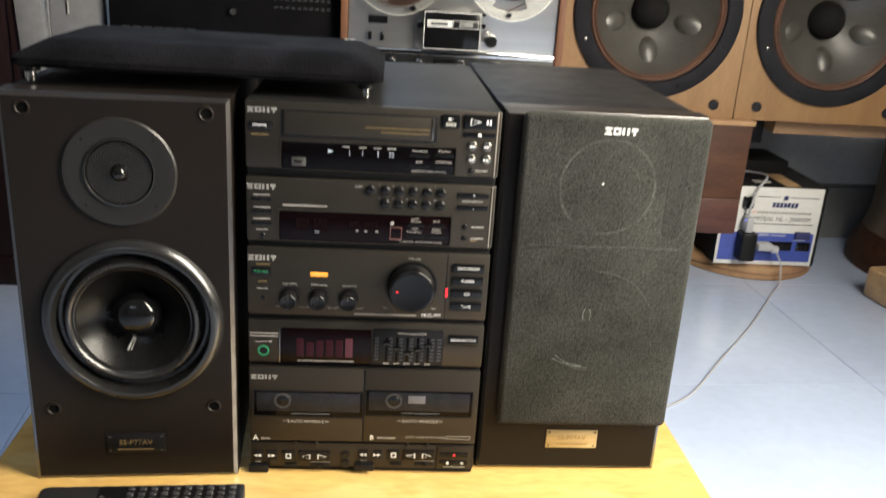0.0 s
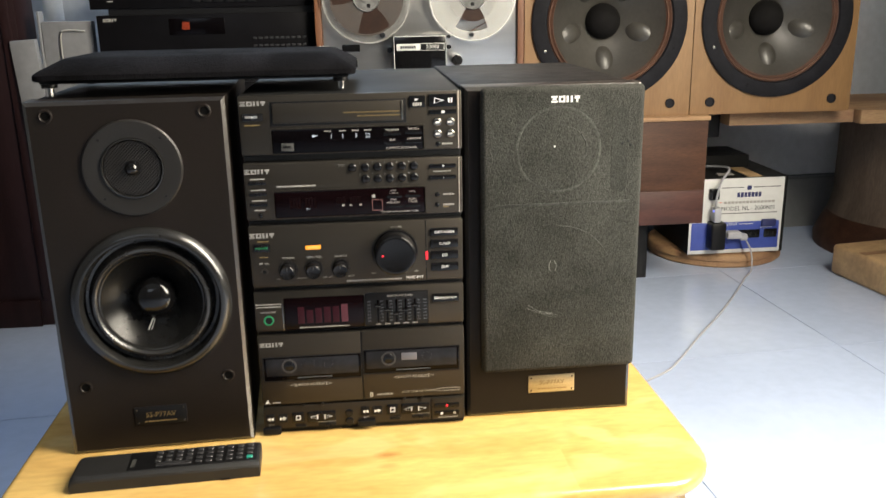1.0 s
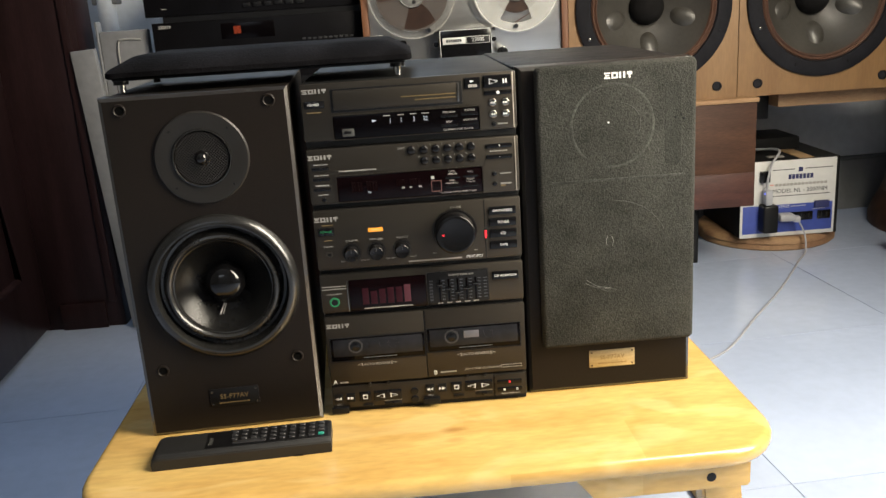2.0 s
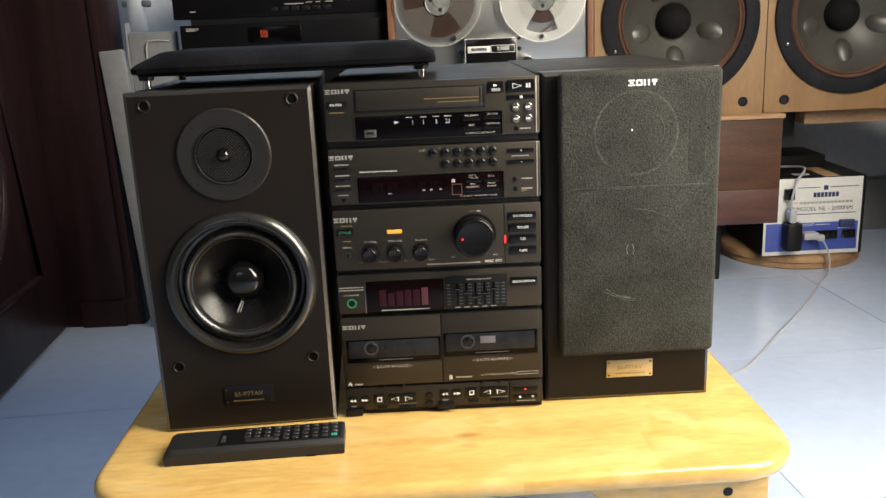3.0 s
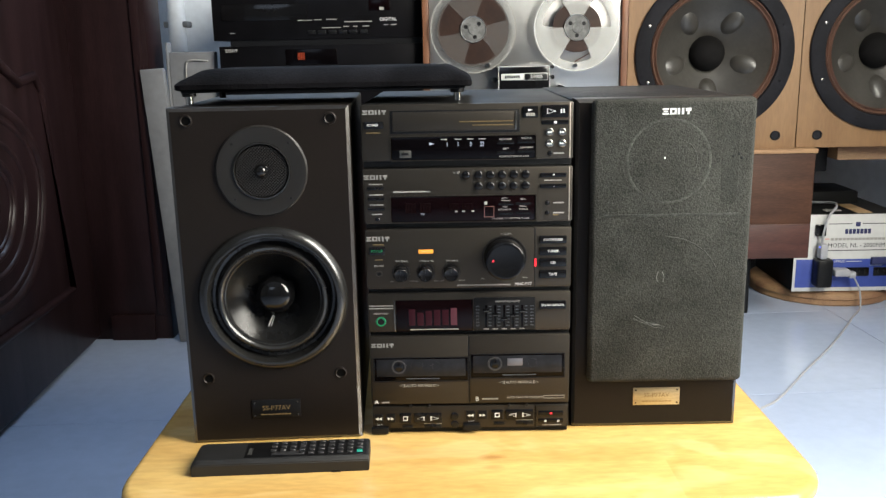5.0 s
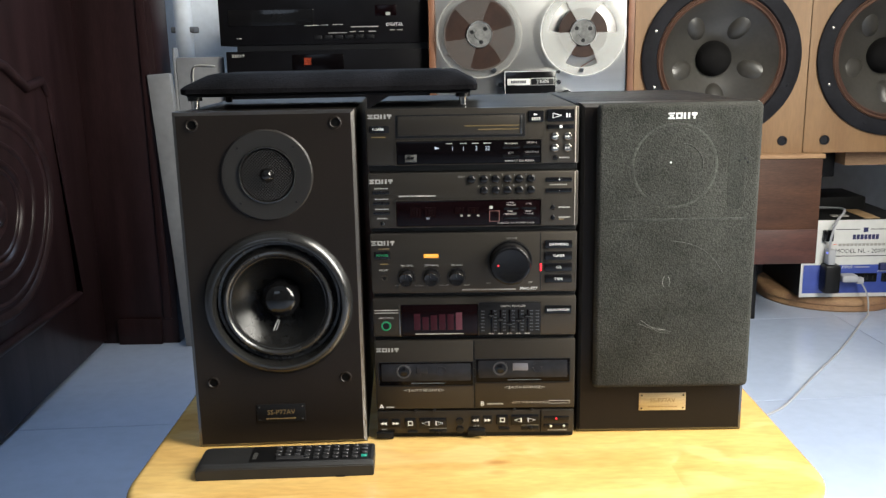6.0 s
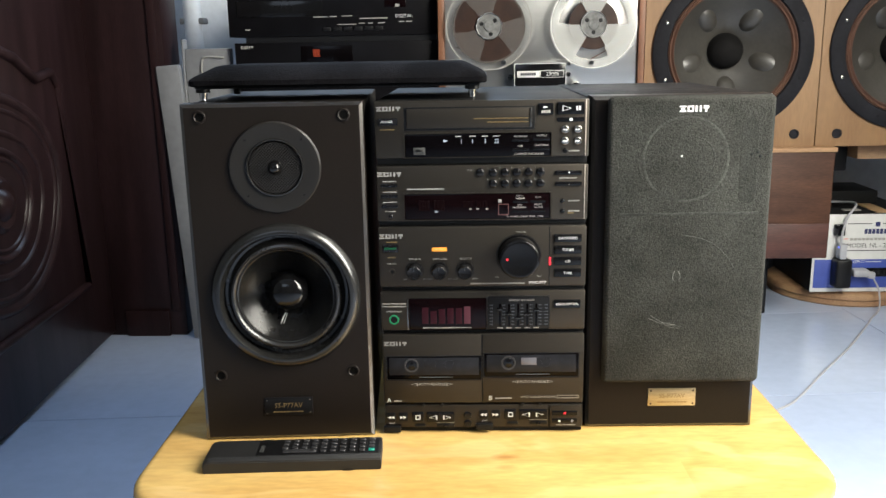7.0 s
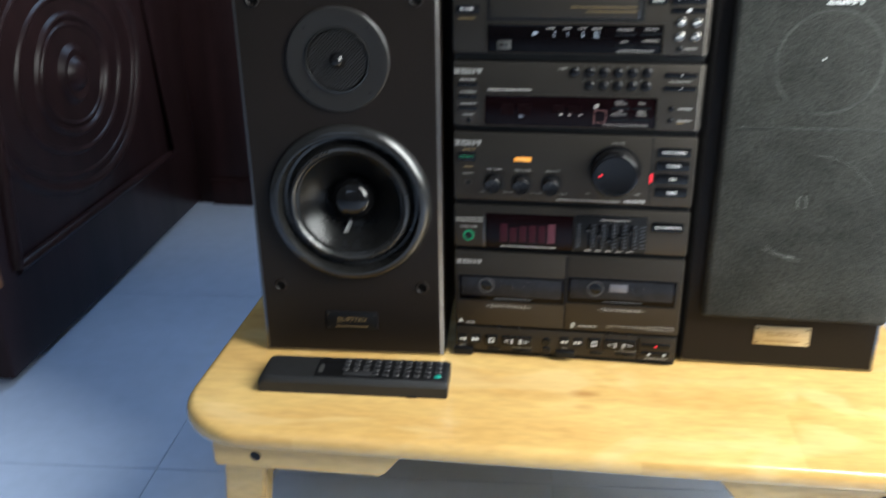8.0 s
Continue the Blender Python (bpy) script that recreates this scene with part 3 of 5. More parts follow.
def reel(m, parent, loaded):
    """A clear plastic spool with three windows; the loaded one is whitened to look overexposed."""
    r_in, r_out = 0.026, 0.088
    for side, y in (("front_flange", -0.014), ("back_flange", 0.0)):
        b = bmesh.new()
        seg = 96
        front, back = [], []
        for k in range(seg):
            a = 2 * math.pi * k / seg
            gap = (a % (2 * math.pi / 3)) < radians(58)
            row = []
            for r in (r_in, 0.070 if gap else 0.045, r_out):
                row.append((b.verts.new((r * math.cos(a), y, r * math.sin(a))), b.verts.new((r * math.cos(a), y + 0.0015, r * math.sin(a)))))
            front.append((gap, row))
        for k in range(seg):
            gap, a = front[k]
            _, c = front[(k + 1) % seg]
            for j in ((1,) if gap else (0, 1)):
                b.faces.new((a[j][0], c[j][0], c[j + 1][0], a[j + 1][0]))
                b.faces.new((a[j][1], a[j + 1][1], c[j + 1][1], c[j][1]))
        bmesh.ops.recalc_face_normals(b, faces=b.faces[:])
        b.transform(m)
        part(side, b, M_CLEARLIT if loaded else M_CLEAR, parent)
    part("reel_rim", lathe([(0.0885, 0.0145), (0.0885, 0.0125), (0.0865, 0.0125), (0.0865, 0.0145), (0.0885, 0.0145)], (0, 0, 0), 64, m=m), M_IVORY if loaded else M_GREY, parent)
    part("hub", lathe([(0, 0.016), (0.010, 0.016), (0.011, 0.0145), (0.026, 0.0145), (0.027, 0.0), (0.0, 0.0)], (0, 0, 0), 40, m=m), M_HUB, parent)
    part("hub_rim", lathe([(0.0268, 0.0150), (0.0262, 0.0158), (0.0250, 0.0150)], (0, 0, 0), 40, m=m), M_ALU, parent)
    for k in range(3):
        a = 2 * math.pi * k / 3 + 0.5
        part("hub_hole", lathe([(0, 0.0150), (0.004, 0.0150), (0.0045, 0.0140)], (0.016 * math.cos(a), 0, 0.016 * math.sin(a)), 14, m=m), M_GAP, parent)
    q = 0.050 if loaded else 0.074
    part("tape_wind", lathe([(0.027, 0.010), (q, 0.010), (q, 0.003), (0.027, 0.003)], (0, 0, 0), 48, m=m), M_TAPEWIND, parent)


def tape_deck():
    d = thing("reel_tape_deck", "brushed aluminium reel-to-reel tape deck with walnut sides and clear reels", "tape deck", pose(-0.075, 0.93, 0.513))
    W = 0.425
    part("chassis", box(0.014, W - 0.014, 0.0042, 0.22, -0.080, 0.43, 0.001), M_CASE, d)
    part("front_panel", box(0.0142, W - 0.0142, 0.0, 0.004, 0.012, 0.428, 0.001), M_ALU, d)
    for x in (0, W - 0.0135):
        part("wooden_side", box(x, x + 0.0135, -0.008, 0.22, -0.082, 0.434, 0.002), M_WALNUT, d)
    part("bottom_trim", box(0.0142, W - 0.0142, -0.006, 0.004, 0.002, 0.011, 0.001), M_CHROME, d)
    reel(Matrix.Translation((0.105, -0.004, 0.161)) @ Matrix.Rotation(radians(-14), 4, "Y"), d, False)
    reel(Matrix.Translation((0.318, -0.004, 0.161)) @ Matrix.Rotation(radians(0), 4, "Y"), d, True)
    head = part("head_cover", box(0.155, 0.262, -0.035, 0.0, 0.016, 0.087, 0.002), M_GLOSS, d, "black head cover with silver rim")
    rim = bmesh.new()
    for x0, x1, z0, z1 in ((0.1555, 0.2615, 0.0845, 0.0860), (0.1555, 0.2615, 0.0175, 0.0187), (0.1555, 0.1567, 0.0187, 0.0845), (0.2603, 0.2615, 0.0187, 0.0845)):
        box(x0, x1, -0.0365, -0.0352, z0, z1, bm=rim)
    part("cover_rim", rim, M_IVORY, head)
    part("name_strip", box(0.161, 0.208, -0.0365, -0.0353, 0.0575, 0.0705, 0.0003), M_IVORY, head)
    part("strip_edge", box(0.209, 0.2575, -0.0362, -0.0353, 0.0567, 0.0713, 0.0003), M_IVORY, head)
    part("number_strip", box(0.210, 0.2565, -0.0368, -0.0363, 0.0577, 0.0703, 0.0002), M_GAP, head)
    bars(0.168, 0.200, 0.0612, 0.0670, -0.0366, M_INK, head, 7, "maker_mark")
    letters("2300S", 0.0105, 0.2335, 0.0640, -0.0369, M_WHITE, head)
    for x, z, r in ((0.285, 0.035, 0.012), (0.148, 0.058, 0.006), (0.268, 0.062, 0.005), (0.268, 0.083, 0.004), (0.315, 0.085, 0.005), (0.135, 0.088, 0.005)):
        part("control_knob" if r > 0.01 else "tape_guide", lathe([(0, 0.022), (r * 0.9, 0.022), (r, 0.019), (r, 0.0), (0, 0)], (x, 0, z), 24), M_CHROME, d)
    part("counter", box(0.052, 0.088, -0.003, 0.001, 0.056, 0.070, 0.001), M_GLOSS, d)
    for x in (0.052, 0.075):
        part("slide_switch", box(x, x + 0.007, -0.008, 0.0, 0.025, 0.040, 0.001), M_GLOSS, d)
    low = part("control_panel", box(0.0142, W - 0.0142, -0.004, 0.004, -0.080, 0.0015, 0.001), M_GAP, d, "black lower control panel")
    for x in (0.097, 0.149):
        part("lever", lathe([(0, 0.022), (0.006, 0.021), (0.009, 0.014), (0.010, 0.002), (0.012, -0.004)], (x, 0, -0.013), 20), M_CHROME, low)
    for x in (0.178, 0.250):
        mt = part("level_meter", box(x, x + 0.060, -0.0065, -0.0035, -0.046, -0.004, 0.002), M_GLOSS, low)
        part("meter_dial", box(x + 0.006, x + 0.054, -0.0070, -0.0066, -0.036, -0.012, 0.0003), M_KEY, mt)
        part("needle", tube([(x + 0.03, -0.0075, -0.034), (x + 0.018, -0.0075, -0.016)], 0.0005, 5), M_WHITE, mt)
    for k in range(3):
        b = part("transport_key", box(0.318 + 0.030 * k, 0.343 + 0.030 * k, -0.010, -0.0035, -0.030, -0.006, 0.0015), M_GLOSS, low)
        part("key_sign", box(0.324 + 0.030 * k, 0.337 + 0.030 * k, -0.0104, -0.0098, -0.018, -0.015), M_MARK, b)
    part("tape", tube([(0.385, -0.008, 0.13), (0.315, -0.0085, 0.092)], 0.0012, 6), M_COPPER, d)
    part("tape", tube([(0.037, -0.008, 0.12), (0.135, -0.0085, 0.093)], 0.0012, 6), M_COPPER, d)


tape_deck()


M_RAIL = mat("dark_red_veneer", (0.060, 0.021, 0.015), 0.5, vary=0.3, scale=5, fine=60, stretch=(1.2, 4, 7), bump=0.06)


def brown_box():
    c = thing("wooden_bench", "red-brown veneered wooden chest standing on short black legs", "bench", pose(0.0, 0.985, 0))
    part("body", box(0.385, 0.783, 0.0, 0.40, 0.160, 0.398, 0.003), M_BROWN, c)
    part("lower_rail", box(0.387, 0.7815, -0.003, 0.012, 0.161, 0.240, 0.002), M_RAIL, c, "darker reddish lower rail")
    part("top_board", box(0.380, 0.786, -0.004, 0.40, 0.398, 0.408, 0.002), M_SHELF, c)
    for x, y in ((0.41, 0.03), (0.66, 0.10), (0.41, 0.34), (0.74, 0.34)):
        part("leg", box(x, x + 0.03, y, y + 0.03, 0.0, 0.160, 0.003), M_GAP, c)


brown_box()


M_SHELFDARK = mat("dull_brown_wood", (0.13, 0.095, 0.07), 0.75, vary=0.25, scale=5, fine=60, stretch=(4, 4, 1))


def plank_stand():
    c = thing("plank_bench", "rough pale wooden plank bench under a large loudspeaker", "bench", pose(0.0, 1.0, 0))
    part("plank", box(0.86, 1.95, 0.055, 0.34, 0.372, 0.404, 0.003), M_SHELF, c)
    part("end_board", box(0.787, 0.858, 0.10, 0.36, 0.340, 0.404, 0.003), M_GAP, c)
    part("front_board", box(1.16, 1.95, 0.02, 0.052, 0.372, 0.404, 0.003), M_SHELF, c)


plank_stand()


def big_speaker():
    """Pale plywood cabinet, origin at the front's lower left corner."""
    s = thing("large_loudspeaker", "large pale plywood loudspeaker with a wide paper-coned woofer", "loudspeaker", pose(0.366, 1.0, 0.4085), group="large plywood loudspeakers")
    w, h, cx, cz, r = 0.374, 0.66, 0.186, 0.207, 0.171
    b = bmesh.new()
    seg = 64
    # baffle with a round hole
    ring, ring2, edge, edge2 = [], [], [], []
    for k in range(seg):
        a = 2 * math.pi * (k + 0.5) / seg
        c, sn = math.cos(a), math.sin(a)
        ring.append(b.verts.new((cx + (r - 0.012) * c, 0, cz + (r - 0.012) * sn)))
        ring2.append(b.verts.new((cx + (r - 0.012) * c, 0.02, cz + (r - 0.012) * sn)))
        t = min(((w - cx) if c > 0 else cx) / max(abs(c), 1e-6), ((h - cz) if sn > 0 else cz) / max(abs(sn), 1e-6))
        edge.append(b.verts.new((cx + t * c, 0, cz + t * sn)))
    for k in range(seg):
        j = (k + 1) % seg
        b.faces.new((ring[k], ring[j], edge[j], edge[k]))
        b.faces.new((ring[j], ring[k], ring2[k], ring2[j]))
    bmesh.ops.recalc_face_normals(b, faces=b.faces[:])
    if sum(f.normal.y for f in b.faces if abs(f.normal.y) > 0.9) > 0:
        bmesh.ops.reverse_faces(b, faces=b.faces[:])
    part("baffle", b, M_PLY, s)
    part("side_panel", box(0.0, 0.016, 0.0006, 0.36, 0.0, h, 0.002), M_PLY, s)
    part("side_panel", box(w - 0.016, w, 0.0006, 0.36, 0.0, h, 0.002), M_PLY, s)
    part("bottom_panel", box(0.0162, w - 0.0162, 0.0006, 0.36, 0.0, 0.016, 0.001), M_PLY, s)
    part("top_panel", box(0.0162, w - 0.0162, 0.0006, 0.36, h - 0.016, h, 0.001), M_PLY, s)
    part("back_panel", box(0.0162, w - 0.0162, 0.34, 0.36, 0.0162, h - 0.0162), M_PLY, s)
    wf = part("woofer", lathe([(r, 0.001), (r, 0.006), (r - 0.004, 0.009), (r - 0.03, 0.009), (r - 0.034, 0.003)], (cx, 0, cz), 72), M_GASKET, s, "black gasket ring")
    part("surround", lathe([(r - 0.033, 0.004), (r - 0.036, 0.008), (r - 0.040, 0.003), (r - 0.044, 0.007), (r - 0.048, 0.0)], (cx, 0, cz), 72), M_COPPER, wf, "brown corrugated cloth surround")
    part("cone", lathe([(r - 0.047, 0.002), (0.10, -0.022), (0.07, -0.042), (0.036, -0.060)], (cx, 0, cz), 72), M_PAPER, wf, "pale ribbed paper cone")
    part("dust_cap", lathe([(0.039, -0.060), (0.037, -0.046), (0.029, -0.034), (0.016, -0.027), (0, -0.025)], (cx, 0, cz), 40), M_DUST, wf, "black felt dust cap")
    for k in range(5):
        a = math.pi * (0.5 + 0.4 * k)
        m = Matrix.Translation((cx, 0.033, cz)) @ Matrix.Rotation(a, 4, "Y") @ Matrix.Translation((0.084, 0, 0)) @ Matrix.Rotation(radians(-24), 4, "Z") @ Matrix.Diagonal((1.25, 1, 0.85, 1))
        part("cone_lobe", lathe([(0, 0.0085), (0.012, 0.0072), (0.022, 0.003), (0.030, -0.006)], (0, 0, 0), 24, m=m), M_PAPER, wf)
    for k in range(8):
        a = math.pi / 8 + k * math.pi / 4
        part("screw", lathe([(0, 0.0115), (0.0035, 0.0105), (0.004, 0.008)], (cx + (r - 0.016) * math.cos(a), 0, cz + (r - 0.016) * math.sin(a)), 10), M_SATIN if k in (3, 4) else M_GASKET, wf)
    for x in (0.045, w - 0.045):
        part("peg_hole", lathe([(0.0105, 0.0), (0.0105, 0.003), (0.008, 0.003), (0.0075, 0.0008), (0, 0.0008)], (x, 0, 0.028), 20), M_GASKET, s)
    return s


spk = big_speaker()
spk2 = copy_thing(spk, pose(0.366 + 0.376, 1.0, 0.4085))


def stabiliser():
    """White and blue voltage stabiliser on a round wooden disc."""
    d = thing("wooden_disc", "round pale wooden board lying flat on the tiled floor", "board", pose(0.945, 1.30, 0))
    part("board", lathe([(0, 0.034), (0.168, 0.034), (0.174, 0.029), (0.176, 0.018), (0.172, 0.015), (0.174, 0.004), (0.170, 0.0), (0, 0.0)], (0, 0, 0), 56, m=Matrix.Rotation(radians(-90), 4, "X")), M_SHELF, d)
    s = thing("voltage_stabiliser", "white and blue voltage stabiliser with dark case", "stabiliser", pose(0.814, 1.142, 0.0345))
    W, H, D = 0.240, 0.196, 0.27
    part("case", box(0.002, W + 0.010, 0.003, D, 0.0, H, 0.003), M_CASE, s)
    part("front_plate", box(0.0, W, 0.0, 0.003, 0.002, H - 0.002, 0.001), M_IVORY, s)
    part("blue_panel", box(0.006, W - 0.006, -0.0008, 0.0002, 0.012, 0.083, 0.0003), M_BLUE, s)
    part("switch", box(0.045, 0.070, -0.010, 0.0, 0.143, 0.171, 0.002), M_GLOSS, s)
    part("adapter", box(0.045, 0.082, -0.038, 0.0, 0.020, 0.090, 0.005), M_GAP, s)
    part("charger", box(0.050, 0.068, -0.034, -0.008, 0.0905, 0.128, 0.004), M_CORD, s)
    part("charger_lamp", box(0.047, 0.051, -0.030, -0.026, 0.118, 0.122, 0.001), L_VIOLET, s)
    for x in (0.118, 0.150, 0.195):
        sk = part("socket", box(x, x + 0.034, -0.004, 0.0, 0.040, 0.062, 0.002), M_GLOSS, s)
        for k in (0.009, 0.022):
            part("slot", box(x + k, x + k + 0.003, -0.0046, -0.004, 0.046, 0.056), M_GAP, sk)
    part("breaker", box(0.186, 0.222, -0.010, 0.0, 0.070, 0.088, 0.002), M_NAVY, s)
    bars(0.118, 0.182, 0.146, 0.158, -0.0002, M_NAVY, s, 7, "maker_mark")
    bars(0.142, 0.156, 0.164, 0.175, -0.0002, M_NAVY, s, 1, "maker_sign")
    letters("MODEL NL - 2000NM", 0.0150, 0.149, 0.117, -0.0002, M_INK, s, squeeze=1.0)
    bars(0.085, 0.218, 0.130, 0.136, -0.0002, M_GREY, s, 14)
    for x0, x1, z in ((0.078, 0.135, 0.170), (0.160, 0.230, 0.170), (0.073, 0.226, 0.104)):
        part("ruled_line", box(x0, x1, -0.0006, 0.0002, z, z + 0.0018), M_INK, s)
    letters("OUTPUT", 0.010, 0.105, 0.077, -0.001, M_WHITE, s)
    part("ruled_line", box(0.128, 0.165, -0.0013, -0.0006, 0.0765, 0.0778), M_WHITE, s)
    part("ruled_line", box(0.185, 0.215, -0.0013, -0.0006, 0.066, 0.0675), M_WHITE, s)
    part("red_mark", box(0.072, 0.082, -0.0006, 0.0002, 0.133, 0.1345), L_CORAL, s)
    part("tape_strip", box(0.145, 0.182, 0.004, 0.16, H, H + 0.002, 0.0005), M_TAPE, s)
    part("vent_plate", box(0.08, 0.12, 0.03, 0.05, H, H + 0.003, 0.001), M_GREY, s)
    part("top_cover", box(0.03, 0.20, 0.12, 0.26, H, H + 0.035, 0.006), M_CASE, s)
    p = thing("white_plug", "white two-pin mains plug pushed into a socket", "plug", pose(0.928, 1.137, 0.090))
    part("plug_body", box(-0.026, 0.012, -0.030, 0.0, -0.009, 0.009, 0.005), M_CORD, p)
    part("plug_neck", box(0.008, 0.026, -0.030, -0.014, -0.013, 0.003, 0.004), M_CORD, p)
    c = thing("mains_cord", "long thin white mains cord trailing across the tiled floor", "cable")
    part("cord", tube(curve_points([(0.948, 1.115, 0.084), (0.964, 1.108, 0.05), (0.966, 1.10, 0.012), (0.95, 1.075, 0.004), (0.922, 1.04, 0.0022), (0.878, 0.973, 0.0022), (0.778, 0.83, 0.0022), (0.672, 0.694, 0.0022), (0.591, 0.585, 0.0022),
                                    (0.543, 0.533, 0.0022), (0.47, 0.49, 0.0022), (0.36, 0.46, 0.0022), (0.2, 0.46, 0.0022)]), 0.0021, 8), M_CORD, c)
    c = thing("usb_cord", "short white charging cord curving up over the stabiliser", "cable")
    part("cord", tube(curve_points([(0.872, 1.124, 0.163), (0.873, 1.122, 0.19), (0.885, 1.13, 0.225), (0.915, 1.16, 0.25), (0.90, 1.22, 0.245), (0.84, 1.26, 0.24)]), 0.003, 8), M_CORD, c)


stabiliser()

pedestal = thing("wooden_pedestal", "stout round brown wooden pedestal with a flared base carrying the plank", "pedestal", pose(1.50, 1.25, 0))
part("column", lathe([(0, 0.3715), (0.222, 0.3715), (0.222, 0.14), (0.234, 0.09)], (0, 0, 0), 56, m=Matrix.Rotation(radians(-90), 4, "X")), M_SHELFDARK, pedestal)
part("flared_base", lathe([(0.2335, 0.092), (0.252, 0.055), (0.264, 0.022), (0.262, 0.0), (0, 0.0)], (0, 0, 0), 56, m=Matrix.Rotation(radians(-90), 4, "X")), M_BROWN, pedestal)
crate = thing("cardboard_box", "small tan cardboard box with rounded corners on the floor", "box", pose(1.175, 0.86, 0, 0, 0, 8))
part("carton", box(0, 0.2, 0, 0.2, 0.0, 0.075, 0.010, 3), M_TAPE, crate)
part("flap", box(0.004, 0.196, 0.09, 0.11, 0.075, 0.0765), M_SHELF, crate)

# ---- the low table ----
TOP = 0.205


def low_table():
    t = thing("low_table", "low varnished pale wooden table with rounded corners, short legs", "table", pose(-0.006, 0.09, 0, 0, 0, 1.2))
    part("tabletop", slab(-0.362, 0.361, -0.251, 0.26, 0.184, TOP, 0.072, 0.009), M_TABLE, t)
    for sy in (-1, 1):
        for sx in (-1, 1):
            b = bmesh.new()
            x0, x1, x2 = 0.322 * sx, 0.160 * sx, 0.136 * sx
            y0, y1 = (-0.236, -0.212) if sy < 0 else (0.214, 0.238)
            v = [b.verts.new((x, y, z)) for y in (y0, y1) for x, z in ((x0, 0.1838), (x2, 0.1838), (x1, 0.154), (x0, 0.154))]
            for q in ((0, 1, 2, 3), (7, 6, 5, 4), (0, 4, 5, 1), (1, 5, 6, 2), (2, 6, 7, 3), (3, 7, 4, 0)):
                b.faces.new([v[k] for k in q])
            bmesh.ops.recalc_face_normals(b, faces=b.faces[:])
            bmesh.ops.bevel(b, geom=b.edges[:], offset=0.0025, segments=2, affect="EDGES")
            cl = part("cleat", smooth(b), M_TABLE, t)
            part("screw_hole", lathe([(0.0052, 0.0003), (0.0046, 0.0004), (0.0, 0.0004)], (0.280 * sx, y0 if sy < 0 else y1 + 0.0012, 0.1690), 16), M_GAP, cl)
            lg = bmesh.new()
            a0, a1 = 0.275 * sx, 0.320 * sx
            b0, b1 = 0.298 * sx, 0.335 * sx
            ya, yb = (y1 + 0.001, y1 + 0.028) if sy < 0 else (y0 - 0.028, y0 - 0.001)
            v = [lg.verts.new(c) for c in ((a0, ya, 0.183), (a1, ya, 0.183), (a1, yb, 0.183), (a0, yb, 0.183), (b0, ya, 0.0), (b1, ya, 0.0), (b1, yb, 0.0), (b0, yb, 0.0))]
            for q in ((0, 1, 2, 3), (7, 6, 5, 4), (0, 4, 5, 1), (1, 5, 6, 2), (2, 6, 7, 3), (3, 7, 4, 0)):
                lg.faces.new([v[k] for k in q])
            bmesh.ops.recalc_face_normals(lg, faces=lg.faces[:])
            bmesh.ops.bevel(lg, geom=lg.edges[:], offset=0.003, segments=2, affect="EDGES")
            part("leg", smooth(lg), M_TABLE, t)
    for sx in (-1, 1):
        part("stretcher", tube([(0.30 * sx, -0.20, 0.09), (0.30 * sx, 0.20, 0.09)], 0.009, 12), M_CHROME, t)


low_table()

# ---- the pair of small loudspeakers ----


# pale tone of the modelled highlight on the woofer cone
M_GLINT = mat("pale_cone_glint", (0.30, 0.30, 0.29), 0.15, vary=0.3, scale=200, bump=0.0, coat=0.4)
M_HOLE = mat("dark_socket_bore", (0.003, 0.003, 0.003), 0.8, vary=0.2, bump=0.0, spec=0.05)
M_MARKDIM = mat("dull_grey_print", (0.045, 0.045, 0.043), 0.6, vary=0.1, bump=0.0)


def speaker_cabinet(label, m, deep=0.305):
    s = thing("bookshelf_speaker", label, "loudspeaker", m, group="pair of bookshelf loudspeakers")
    part("cabinet", box(-0.095, 0.095, 0.0302, deep, 0, 0.3745, 0.0025), M_VINYL, s)
    e, h = 0.0040, 0.376
    b = holed_panel(-0.095 + e, 0.095 - e, e, 0.253, 0.004, 0.1675, 0.0765, 0.03, 80)
    holed_panel(-0.095 + e, 0.095 - e, 0.253, h - e, 0.0005, 0.3085, 0.0295, 0.03, 64, bm=b)
    loops = []
    for d, y in ((e, 0.0), (0.0005, 0.0028), (0.0, 0.0045)):
        loops.append([b.verts.new((x, y, z)) for x, z in ((-0.095 + d, d), (0.095 - d, d), (0.095 - d, h - d), (-0.095 + d, h - d))])
    for d, y in ((0.0, 0.03),):
        loops.append([b.verts.new((x, y, z)) for x, z in ((-0.095 + d, d), (0.095 - d, d), (0.095 - d, h - d), (-0.095 + d, h - d))])
    rim = bmesh.new()
    for k in range(4):
        rim.faces.new([rim.verts.new(v.co) for v in (loops[0][k], loops[0][(k + 1) % 4], loops[1][(k + 1) % 4], loops[1][k])])
    for p, q in zip(loops[1:], loops[2:]):
        for k in range(4):
            b.faces.new((p[k], p[(k + 1) % 4], q[(k + 1) % 4], q[k]))
    for f in b.faces:
        if f.normal.y > 0.5:
            f.normal_flip()
    bmesh.ops.remove_doubles(b, verts=b.verts[:], dist=1e-6)
    bmesh.ops.recalc_face_normals(b, faces=b.faces[:])
    if sum(f.normal.y * f.calc_area() for f in b.faces) > 0:
        bmesh.ops.reverse_faces(b, faces=b.faces[:])
    base = part("front_baffle", smooth(b, 30), M_BAFFLE, s)
    bmesh.ops.remove_doubles(rim, verts=rim.verts[:], dist=1e-6)
    if sum(f.normal.y * f.calc_area() for f in rim.faces if not f.normal_update()) > 0:
        bmesh.ops.reverse_faces(rim, faces=rim.faces[:])
    part("edge_chamfer", rim, M_EDGE, base, "polished slanting edge of the baffle")
    return s


